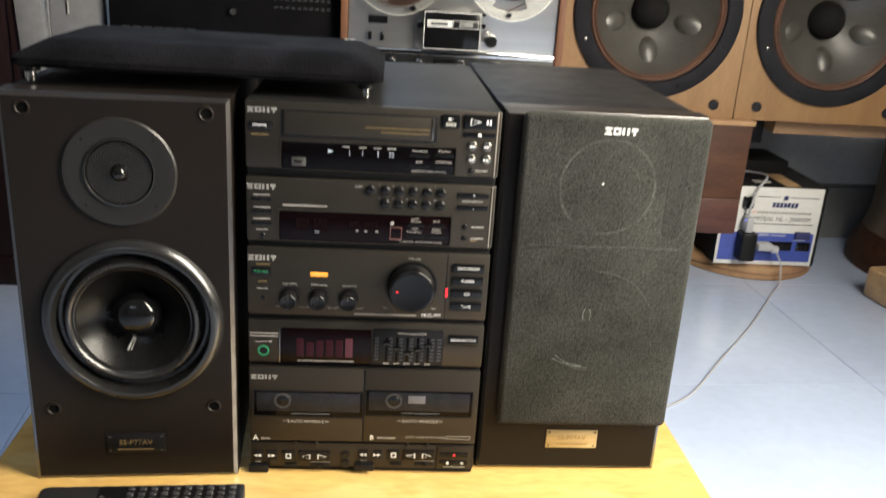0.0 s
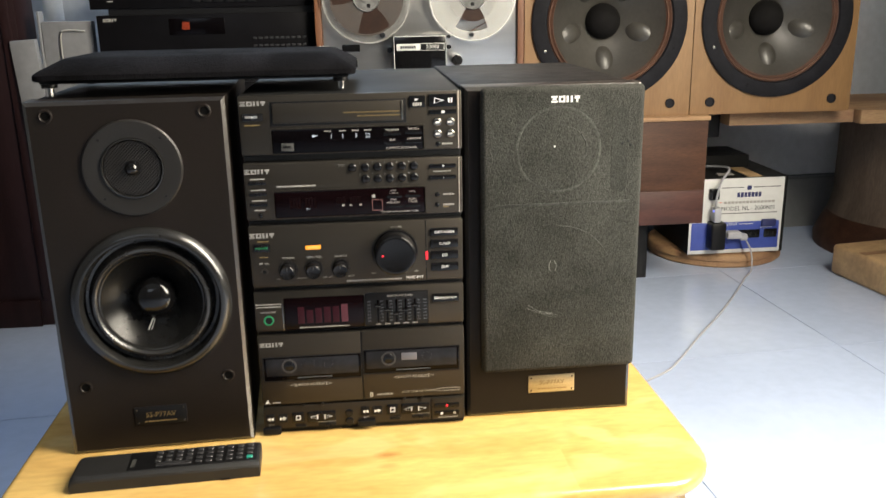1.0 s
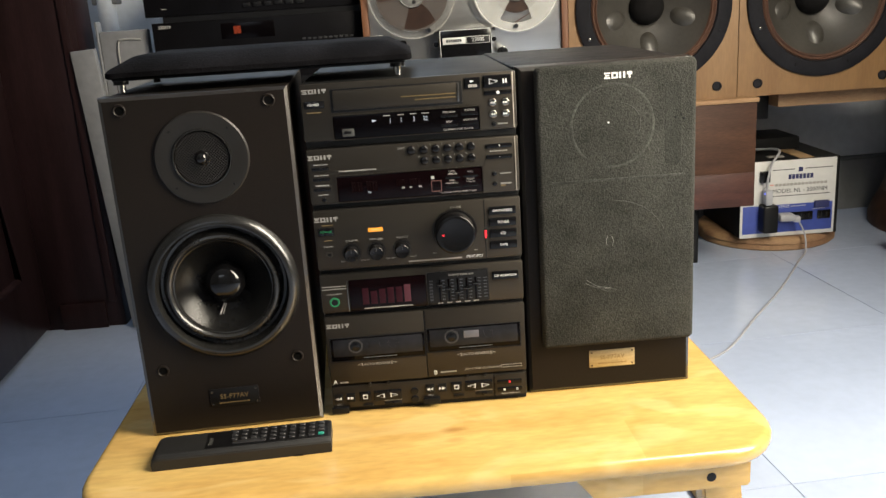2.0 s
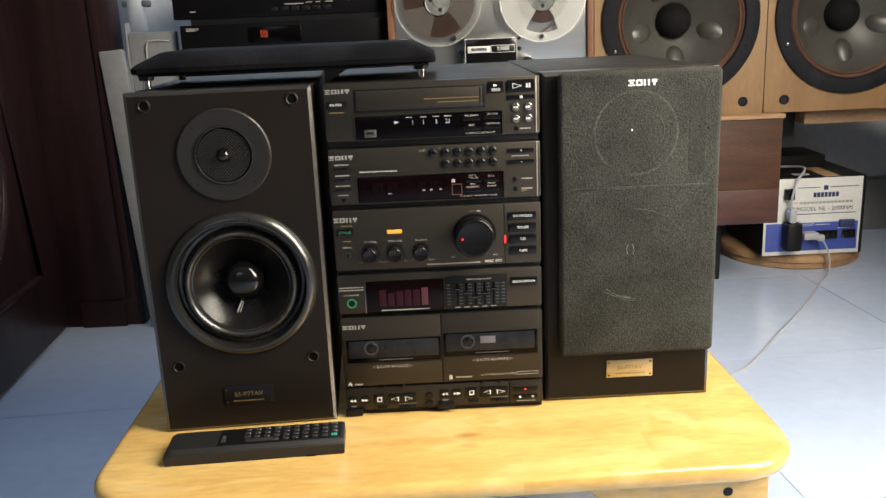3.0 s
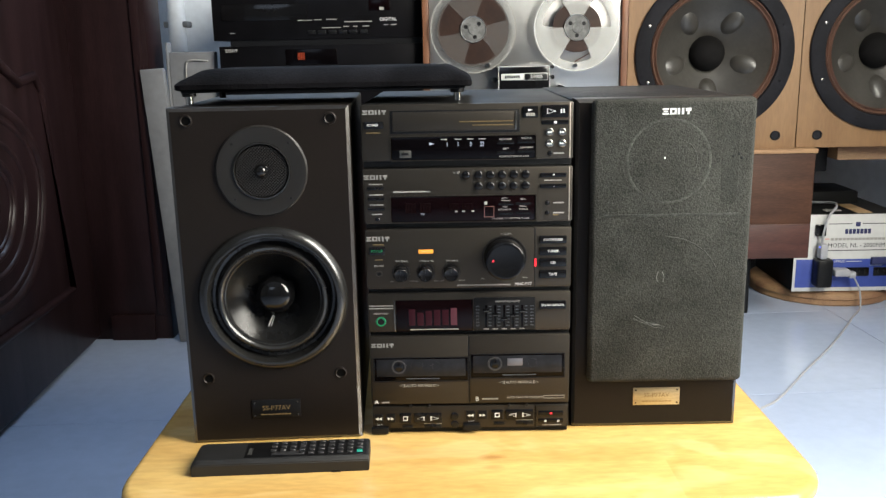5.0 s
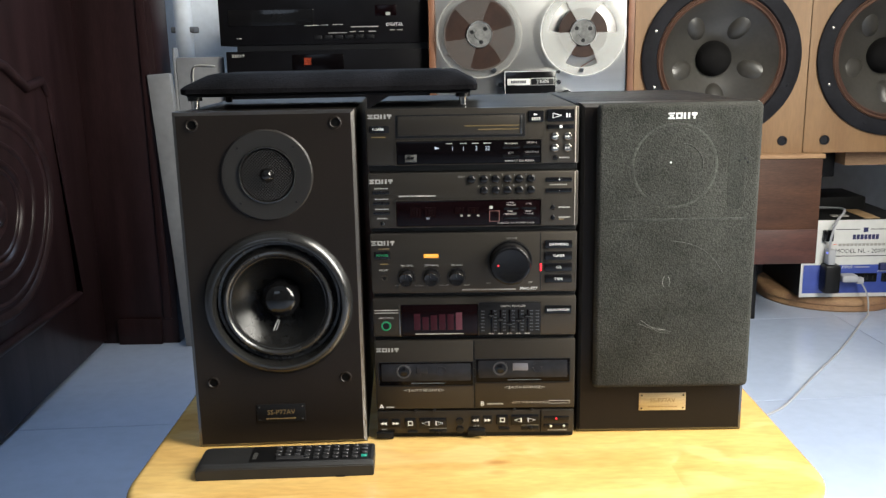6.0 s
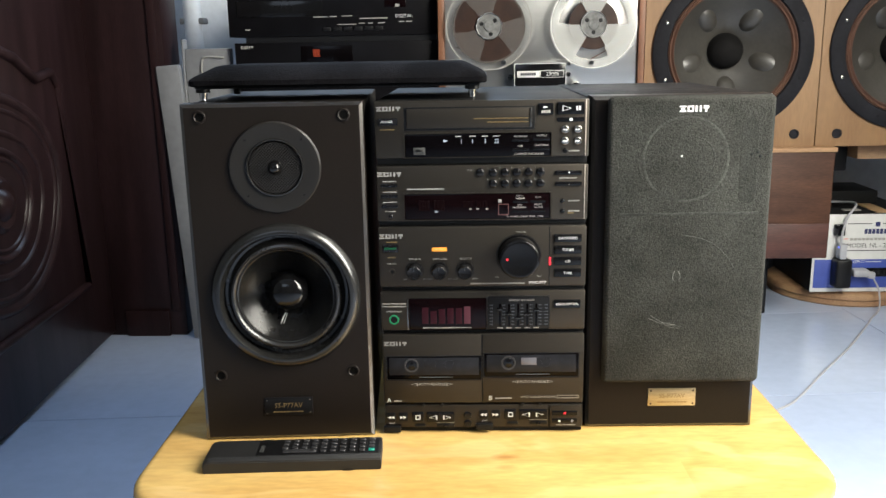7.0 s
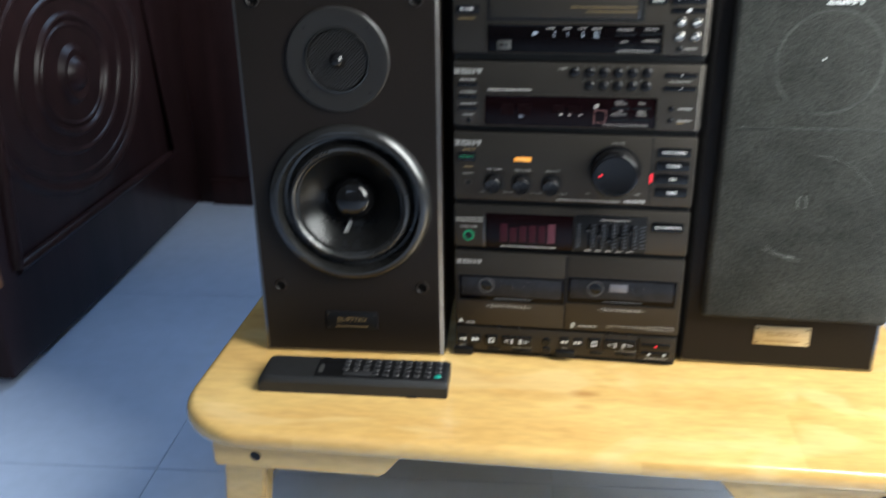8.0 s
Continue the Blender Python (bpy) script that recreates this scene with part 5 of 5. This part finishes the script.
def tuner():
    u = Unit("tuner", "dark bronze mini radio tuner with preset buttons and dim red display", "tuner", 446, 512, 451.5, 511.6)
    u.end_glint()
    u.mark_name(-112, -85, 500.3, 505)
    for z in (494.5, 483, 472):
        u.bars(-106, -91, z, z + 1.2, count=4, material=M_GREY)
        k = u.box("mode_key", -108, -90, z - 5.5, z - 2, 1, M_GLOSS, bevel=0.6)
    u.bars(-104, -93, 461.8, 463, count=4, material=M_GREY)
    u.turn("timer_key", -98, 456.8, BUTTON(2.5, 1.4), M_GLOSS)
    u.bars(-80, -40, 485.6, 487.2, count=12, material=M_GREY)
    u.text("SHIFT", 3, -12, 506.3, 0, M_GREY)
    for r, z in enumerate((503.6, 491.6)):
        for c, x in enumerate(([-1.5] if r == 0 else []) + [12, 24.6, 37.2, 49.8, 62.4]):
            u.turn("preset_button", x, z, BUTTON(4.6, 2.6), M_GLOSS, label="glossy black round button")
            if x > 0:
                u.text(str((c - 1 if r == 0 else c + 5) + (1 if r == 0 else 1)) if r == 0 else str(c + 6), 2.4, x - 5.6, z + 4.6, 0, M_GREY)
    for z0, s in ((500, "+"), (488.2, "-")):
        k = u.box("tuning_key", 78, 106, z0, z0 + 4.6, 1.6, M_GLOSS, bevel=0.8)
        u.text(s, 5, 92.5, z0 + 2.4, 1.6, M_WHITE, k)
    u.bars(82, 101, 496, 497.2, count=5, material=M_GREY)
    d = u.box("display_window", -83, 73, 453.2, 481, 0.5, M_REDGLASS, bevel=1.5)
    u.border("window_rim", -84.2, 74.2, 452.2, 482.2, 0.9, 0.8, M_FACE)
    for x0, x1, z0, z1 in ((-68, -56, 463, 474), (-52, -40, 463, 474), (-20, -10, 466, 473), (-6, 6, 466, 473)):
        u.bars(x0, x1, z0, z1, 0.5, L_DIMRED, 2, d, "dim_segment")
    u.text("TV", 3.4, -49, 461.5, 0.5, L_DIGIT, d)
    for x in (-14, -6, 4):
        u.bars(x, x + 3, 463.5, 465.2, 0.5, M_GREY, 1, d)
    u.border("sensor_frame", 17.5, 28.5, 457.5, 469.5, 0.6, 0.9, M_CORALGREY, d)
    u.box("sensor_square", 17.5, 21, 471.2, 474.6, 0.9, M_GREY, d, bevel=0.1)
    for s, x, z in (("AUTO/", 40, 478), ("MANUAL", 41, 475.3), ("DUAL", 60, 476.5), ("TIME/", 40, 468.3), ("FREQUENCY", 40, 465.4), ("PRESET", 60, 468.5), ("TUNING", 60, 465.6)):
        u.text(s, 2.5, x, z, 0.5, M_GREY, d)
    for x, z in ((41, 471.5), (60, 471.8), (41, 461.2), (60, 461.4)):
        u.box("display_key", x - 8, x + 8, z - 1.3, z + 1.3, 1.0, M_GLOSS, d, bevel=0.4)
    u.text("TV SOUND / FM-AM TIMER TUNER", 2.6, 46, 455.6, 0.5, M_GREY, d)
    for z in (472, 461):
        u.turn("memory_key", 86, z, BUTTON(2.7, 1.6), M_GLOSS)
        u.bars(92, 104, z - 0.7, z + 0.8, count=4)
    u.bars(92, 98, 458.2, 459.6, count=2, material=M_GOLD)


def knob(u, x, z, r, h, dot=False):
    k = u.turn("volume_knob" if dot else "level_knob", x, z, [(0, h - 0.3), (r * 0.80, h - 0.3), (r * 0.86, h), (r * 0.95, h - 0.6), (r, h - 2.0), (r * 1.02, h * 0.3), (r * 1.06, 0.0)], M_GLOSS, seg=56, label="glossy black knob")
    if dot:
        u.turn("knob_lamp", x - r * 0.62, z + 0.5, [(0, h + 0.4), (0.8, h + 0.3), (1.1, h - 0.3)], L_RED, k, 16)
    else:
        u.box("pointer", x - 0.4, x + 0.4, z + r * 0.3, z + r * 0.85, h + 0.2, M_KEY, k, bevel=0.1, inward=-(h - 0.5))
    return k


def amplifier():
    u = Unit("amplifier", "dark bronze mini amplifier with large volume knob and orange lamp", "amplifier", 373.5, 446, 378, 445.4)
    u.mark_name(-112, -85, 432.5, 437.5)
    u.bars(-104, -92, 428, 429.2, count=5, material=M_GOLD)
    pw = u.box("power_button", -108.5, -91, 417, 426, 1.2, M_GLOSS, bevel=1)
    u.text("POWER", 3.8, -99.7, 421.5, 1.2, L_GREEN, pw)
    u.bars(-103, -94, 411, 412, count=2, material=M_GOLD)
    u.text("MIX MIC", 2.8, -98.5, 404.5, 0, M_GREY)
    j = u.turn("mic_jack", -98.5, 395.5, [(3.6, 0.0), (3.4, 0.8), (2.4, 0.9), (2.0, 0.0)], M_FACE, seg=20)
    u.turn("jack_hole", -98.5, 395.5, [(2.2, 0.3), (0, 0.25)], M_GAP, j, 16)
    u.box("orange_lamp", -54.5, -38.5, 418.0, 422.2, 0.8, L_ORANGE, bevel=0.6, label="lit orange indicator lamp")
    u.bars(-52, -41, 419.8, 420.9, 0.8, M_DULLGOLD2, 5)
    for x, s in ((-74, "MIC LEVEL"), (-47, "DBFB LEVEL"), (-19, "BALANCE")):
        u.text(s, 3.0, x + 1, 409.5, 0, M_GREY)
        u.turn("knob_ring", x, 396.5, [(10.2, -0.2), (10.2, 0.5), (9.2, 0.7), (9.0, 0.1)], M_GAP, seg=40)
        knob(u, x, 396.5, 8.0, 13)
        lo, hi = ("LEFT", "RIGHT") if s == "BALANCE" else ("MIN", "MAX")
        u.text(lo, 2.3, x - 10.5, 386.8, 0, M_GREY)
        u.text(hi, 2.3, x + 11.5, 386.8, 0, M_GREY)
    u.turn("knob_ring", 39.5, 412, [(24.5, -0.2), (24.5, 0.6), (23.5, 0.8), (23.2, 0.1)], M_GAP, seg=64)
    knob(u, 39.5, 412, 21.5, 19, True)
    u.text("VOLUME", 3.0, 41.5, 438.5, 0, M_GREY)
    u.text("MIN", 2.3, 16, 388.5, 0, M_GREY)
    u.text("MAX", 2.3, 62, 389, 0, M_GREY)
    u.text("MHC-P77", 4.6, 60, 381.8, 0, M_WHITE, align="CENTER")
    u.bars(-13, 46, 380.6, 382.2, count=13, material=M_GREY)
    u.box("panel_seam", 72.2, 73.4, 378.4, 445.2, 0.15, M_GAP, bevel=0.1)
    u.box("source_lamp", 72.3, 74.3, 401.5, 410.2, 0.9, L_RED, bevel=0.3, label="lit red source lamp")
    for (z0, z1), s in (((427, 436), "DAT/VIDEO"), ((413.8, 423.5), "TUNER"), ((401, 410.8), "CD"), ((388, 397.5), "TAPE")):
        k = u.box("source_key", 77.5, 107.3, z0, z1, 2.0, M_GLOSS, bevel=1.2)
        u.text(s, 4.0, 92.5, (z0 + z1) / 2, 2.0, M_WHITE, k)


def equalizer():
    u = Unit("equalizer", "dark bronze graphic equalizer with dim red spectrum display and sliders", "equalizer", 324, 373.5, 328, 373)
    u.bars(-111, -84, 358.2, 359.3, count=8, material=M_GREY)
    u.bars(-111, -84, 355.2, 356.3, count=8, material=M_GREY)
    u.text("HEADPHONES", 2.6, -98, 349.8, 0, M_GREY)
    j = u.turn("headphone_jack", -98.2, 340.5, [(5.6, 0.0), (5.4, 1.0), (4.2, 1.2), (3.6, 0.3)], L_GREEN, seg=28, label="green-ringed headphone jack")
    u.turn("jack_hole", -98.2, 340.5, [(4.0, 0.5), (0, 0.4)], M_GAP, j, 20)
    u.box("panel_seam", -83.4, -82.2, 328.4, 365, 0.6, M_SATIN, bevel=0.2)
    d = u.box("display_window", -81.5, 4, 328.8, 365, 0.5, M_REDGLASS, bevel=1.2)
    for k, h in enumerate((19, 15, 17, 18, 18, 20)):
        x = -67 + 9.3 * k
        u.box("spectrum_bar", x, x + 7, 335.5, 335.5 + h, 0.75, L_BAR if k < 5 else L_BARHOT, d, bevel=0.1)
    u.bars(-66, 8 - 20, 330.4, 331.6, 0.5, M_GREY, 13, d)
    e = u.box("slider_panel", 5, 73.5, 328.8, 367, 0.5, M_GAP, bevel=1.2)
    u.text("GRAPHIC EQUALIZER", 2.9, 43, 362.2, 0.5, M_GREY, e)
    for k, h in enumerate((7, 2, -3, 1, 6)):
        x = 19 + 10 * k
        s = u.box("slider_slot", x - 1.1, x + 1.1, 332, 358, 0.7, M_SMOKE, e, bevel=0.2)
        u.box("slider_cap", x - 3.4, x + 3.4, 345 + h - 2.0, 345 + h + 2.0, 3.6, M_GLOSS, e, bevel=0.6)
        u.box("cap_line", x - 3, x + 3, 345 + h - 0.3, 345 + h + 0.3, 3.8, M_KEY, e, bevel=0.05, inward=-3.2)
        u.bars(x - 3, x + 3, 329.8, 331, 0.5, M_GREY, 2, e)
        for z in range(7):
            u.bars(x + 2.5, x + 6, 334 + 3.7 * z, 334.8 + 3.7 * z, 0.5, M_BLUEGREY, 1, e, "scale_tick")
    for z in range(7):
        u.bars(7.5, 11.5, 334 + 3.7 * z, 334.9 + 3.7 * z, 0.5, M_BLUEGREY, 1, e, "scale_tick")
        u.bars(68, 72, 334 + 3.7 * z, 334.9 + 3.7 * z, 0.5, M_BLUEGREY, 1, e, "scale_tick")
    k = u.box("equalization_key", 78, 107.3, 352.5, 362.5, 2.0, M_GLOSS, bevel=1.2)
    u.text("EQUALIZATION", 3.4, 92.5, 357.6, 2.0, M_WHITE, k)


def cassette_deck():
    u = Unit("cassette_deck", "dark bronze twin cassette deck with two smoked windows", "cassette deck", 205, 324, 241, 323.5)
    st = u.box("key_strip", -112, 112, 211.5, 239, -0.8, M_FACE, bevel=1, inward=5)
    for x in (-95, 95):
        for y in (0.03, 0.26):
            part("foot", lathe([(0, 0), (0.012, 0), (0.012, 0.007), (0, 0.007)], (0, 0, 0), 16, m=Matrix.Translation((x / 1000, y, 0.007)) @ Matrix.Rotation(radians(90), 4, "X")), M_GAP, u.ob)
    for side, (x0, x1) in (("A", (-111.5, -1.8)), ("B", (0.0, 111.5))):
        dx = x0 + 111.5
        dr = u.box("cassette_door", x0, x1, 242, 323, 0.7, M_FACE, bevel=0.8, label="hinged cassette door")
        wx0, wx1 = (x0 + 3.5, x1) if side == "A" else (x0 + 1, x1 - 5)
        lift = 0 if side == "A" else 3.0
        w = u.box("window", wx0, wx1, 270 + lift, 297.5 + lift, 1.0, M_SMOKE, dr, bevel=0.8, label="smoked clear window")
        u.border("window_rim", wx0 - 1, wx1 + 0.6, 269 + lift, 298.5 + lift, 1.1, 1.3, M_GAP, dr)
        cx = -80 if side == "A" else 28.5
        u.box("tape_shell", wx0 + 3, wx1 - 3, 275.5 + lift, 296 + lift, 1.12, M_SHELL, w, bevel=0.2)
        u.turn("spool", cx, 287 + lift * 0.8, [(8.2, 1.1), (8.2, 1.5), (7.4, 1.55), (6.6, 1.5), (6.5, 1.1)], M_SPOOL, w, 32)
        u.turn("spool_hub", cx, 287 + lift * 0.8, [(0, 1.6), (2.2, 1.6), (2.5, 1.5), (5.6, 1.3), (5.8, 1.1)], M_GLOSS, w, 20)
        u.turn("spool", cx + 42, 287 + lift * 0.8, [(6.0, 1.1), (6.0, 1.4), (4.5, 1.45), (4.4, 1.1)], M_SHELL, w, 28)
        u.box("tape_window", cx + 14, cx + 31 - (4 if side == "A" else 0), 284 + lift, 292.5 + lift, 1.5, M_SPOOL2 if side == "B" else M_SHELL, w, bevel=0.2)
        u.bars(cx + 8, cx + 46, 272.4 + lift, 273.4 + lift, 1.0, M_BLUEGREY, 20, w)
        tx = (-57.5 if side == "A" else 55.5)
        tz = 264.2 if side == "A" else 266.8
        u.text("AUTO REVERSE", 4.4, tx, tz, 0.7, M_GREY, dr)
        for s, kx in (("back", -19.5), ("play", 19.5)):
            u.mark("arrow_sign", s, tx + kx, tz, 3.4, 0.7, M_GREY, dr)
            u.mark("arrow_sign", s, tx + kx, tz, 2.3, 0.95, M_FACE, dr)
        u.text(side, 7.5, -106.5 if side == "A" else 8, 244.8 if side == "A" else 247.2, 0.7, M_WHITE, dr)
        u.bars(-101 if side == "A" else 13.5, -92 if side == "A" else 32, 243.4 + lift, 245 + lift, 0.7, M_GREY, 3 if side == "A" else 6, dr)
    u.mark_name(-111, -84, 310.3, 314.8, 1.4)
    u.text("AUTO TAGE CD SYNCHRO", 3.3, 62, 248.5, 0.7, M_GREY)
    u.border("noise_mark", 83, 107, 247, 250.6, 0.5, 1.0, M_GREY)
    u.box("door_seam", -1.7, -0.1, 241.4, 323.2, 0.2, M_GAP, bevel=0.1)
    for x in (-68, -47, 44, 64):
        u.turn("hinge_dot", x, 239.2, [(0, 0.9), (1.8, 0.8), (2.3, 0.0)], M_GAP, seg=14)
    for base, dz in ((-105, 0), (0, 3)):
        for x, sg in ((0, "rew2"), (14, "fwd2")):
            k = u.box("wind_key", base + x - 5, base + x + 5, 219.5 + dz, 229.5 + dz, 0.3, M_GAP, bevel=0.8)
            u.mark("arrow_sign", sg, base + x, 224 + dz, 3.6, 0.3, M_WHITE, k)
        k = u.box("stop_key", base + 24, base + 37, 218.5 + dz, 230.5 + dz, 0.8, M_GLOSS, bevel=0.8)
        u.border("stop_sign", base + 28, base + 33.4, 221.6 + dz, 227 + dz, 0.9, 1.1, M_WHITE, k)
        k = u.box("play_key", base + 40.5, base + 72, 218 + dz, 230.5 + dz, 0.8, M_GLOSS, bevel=0.8)
        for sg, x in (("back", 48), ("play", 64)):
            u.mark("arrow_sign", sg, base + x, 224 + dz, 4.6, 0.8, M_WHITE, k)
            u.mark("arrow_sign", sg, base + x, 224 + dz, 3.3, 1.05, M_GLOSS, k)
        k = u.box("eject_key", base - 10 + 1.5, base + 11, 206.5 + dz, 214.2 + dz, 3.5, M_GAP, bevel=1)
        u.text("EJECT", 2.6, base + 1, 216.4 + dz, -0.6, M_GREY)
        u.box("small_switch", base + 27, base + 39, 211.9 + dz, 215 + dz, 1.0, M_GAP, bevel=0.4)
        u.box("slide_switch", base + 52, base + 72, 211.9 + dz, 215.8 + dz, 0.2, M_GAP, bevel=0.4)
        u.box("switch_cap", base + 60, base + 65, 212.2 + dz, 215.4 + dz, 2.0, M_GLOSS, bevel=0.4)
        u.bars(base + 52, base + 72, 216.9 + dz, 217.8 + dz, -0.6, M_GREY, 7)
    for z in (226, 216):
        u.turn("dubbing_key", -18, z, BUTTON(4.6, 0.9), M_GLOSS)
    u.box("record_panel", 75, 111, 212, 238, 0.1, M_FACE, bevel=0.8)
    u.box("panel_seam", 73.6, 74.8, 212, 238.4, -0.5, M_GAP, bevel=0.1, inward=1.4)
    k = u.box("record_key", 77.5, 106, 226, 231.5, 1.4, M_GLOSS, bevel=0.8)
    u.turn("record_lamp", 92, 228.8, [(0, 1.9), (0.9, 1.8), (1.2, 1.3)], L_RED, k, 12)
    k = u.box("pause_key", 77.5, 106, 217, 222, 1.4, M_GLOSS, bevel=0.8)
    u.box("sign", 84.5, 87, 218.3, 220.7, 1.7, M_WHITE, k, bevel=0.1)
    u.turn("sign", 100.5, 219.5, [(1.4, 1.4), (1.4, 1.7), (0.8, 1.7), (0.8, 1.4)], M_WHITE, k, 14)
    u.bars(82, 104, 213.8, 214.8, 0.1, M_GREY, 6)


# much paler than the face: the end edge's highlight as a colour
M_ENDGLINT = mat("pale_end_glint", (0.30, 0.275, 0.245), 0.36, metal=0.7, vary=0.06, bump=0.0)
M_CORALGREY = mat("dull_coral_print", (0.13, 0.06, 0.055), 0.5, vary=0.1, bump=0.0)
M_DULLGOLD2 = mat("pale_orange_print", (0.75, 0.5, 0.2), 0.5, vary=0.1, bump=0.0)
M_BLUEGREY = mat("blue_grey_print", (0.075, 0.085, 0.10), 0.5, vary=0.1, bump=0.0)
M_SHELL = mat("smoky_cassette_shell", (0.016, 0.0165, 0.020), 0.3, spec=0.2, vary=0.3, scale=60, bump=0.02)
M_SPOOL = mat("grey_spool", (0.045, 0.045, 0.048), 0.35, vary=0.2, scale=60, bump=0.02)
M_SPOOL2 = mat("grey_cassette_window", (0.13, 0.13, 0.15), 0.3, vary=0.2, scale=40, bump=0.02)
L_BARHOT = glow("red_spectrum_peak", (0.7, 0.22, 0.28), 0.12, (0.03, 0.012, 0.014))
cassette_deck()
equalizer()
amplifier()
tuner()
disc_player()

# ---- remote control ----


def remote_control():
    r = thing("remote_control", "slim black remote control with a green key, lying on the table", "remote control", pose(-0.294, -0.0985, TOP, 0, 0, 3.2))
    L, W, H = 0.186, 0.046, 0.0165
    b = bmesh.new()
    prof = [(0.0, 0.0), (W, 0.0), (W, 0.0125), (W - 0.002, 0.0165), (0.004, 0.0165), (0.0, 0.0125)]
    ends = []
    for x, k in ((0.0, 0.7), (0.004, 0.94), (0.010, 1.0), (L - 0.003, 1.0), (L, 0.94)):
        ends.append([b.verts.new((x, y, z * k)) for y, z in prof])
    for a, c in zip(ends, ends[1:]):
        for k in range(6):
            b.faces.new((a[k], a[(k + 1) % 6], c[(k + 1) % 6], c[k]))
    b.faces.new(ends[0])
    b.faces.new(ends[-1])
    bmesh.ops.recalc_face_normals(b, faces=b.faces[:])
    bmesh.ops.bevel(b, geom=[e for e in b.edges if e.calc_face_angle(0) > 0.5], offset=0.0009, segments=2, affect="EDGES")
    part("shell", smooth(b), M_REMOTE, r)
    part("key_panel", box(0.055, L - 0.003, 0.006, W - 0.005, 0.0164, 0.0170, 0.0003), M_GAP, r)
    up = Matrix.Rotation(radians(-90), 4, "X")
    maker_mark(0, 0.016, 0, 0.0042, 0, M_MARKDIM, r, m=Matrix.Translation((0.062, 0.012, 0.0171)) @ Matrix.Rotation(radians(90), 4, "Z") @ up)
    for c in range(10):
        x = 0.081 + c * 0.0102
        for q in range(4):
            y = 0.009 + q * 0.0084
            if c < 3 and q == 0:
                continue
            green = c == 9 and q == 0
            k = part("green_key" if green else "key", box(x, x + 0.0062, y, y + 0.0046, 0.0169, 0.0186, 0.0005, 1), M_TEAL if green else M_KEY, r)
            part("key_print", box(x + 0.001, x + 0.0055, y + 0.0056, y + 0.0063, 0.0169, 0.0172), M_GREY, r)
    part("cursor_key", box(0.083, 0.115, 0.008, 0.0155, 0.0169, 0.0186, 0.0008), M_KEY, r)
    part("battery_notch", box(L - 0.040, L - 0.030, -0.0004, 0.002, 0.0, 0.0025), M_GAP, r)


remote_control()

# ---- floor tiles ----
tile_mesh = mesh_of(box(JOINT / 2, TILE - JOINT / 2, JOINT / 2, TILE - JOINT / 2, -0.004, 0.0), "tile", M_TILE)
inv = ROOM.inverted()
for i in range(-5, 6):
    for j in range(-7, 4):
        c = TILE_AT @ Vector(((i + 0.5) * TILE, (j + 0.5) * TILE, 0))
        r = inv @ c
        if -2.3 < r.x < 2.1 and -3.0 < r.y < 1.36 + TILE / 2:
            t = new("tile", tile_mesh)
            t.matrix_world = TILE_AT @ Matrix.Translation((i * TILE, j * TILE, 0))
            t.parent = floor
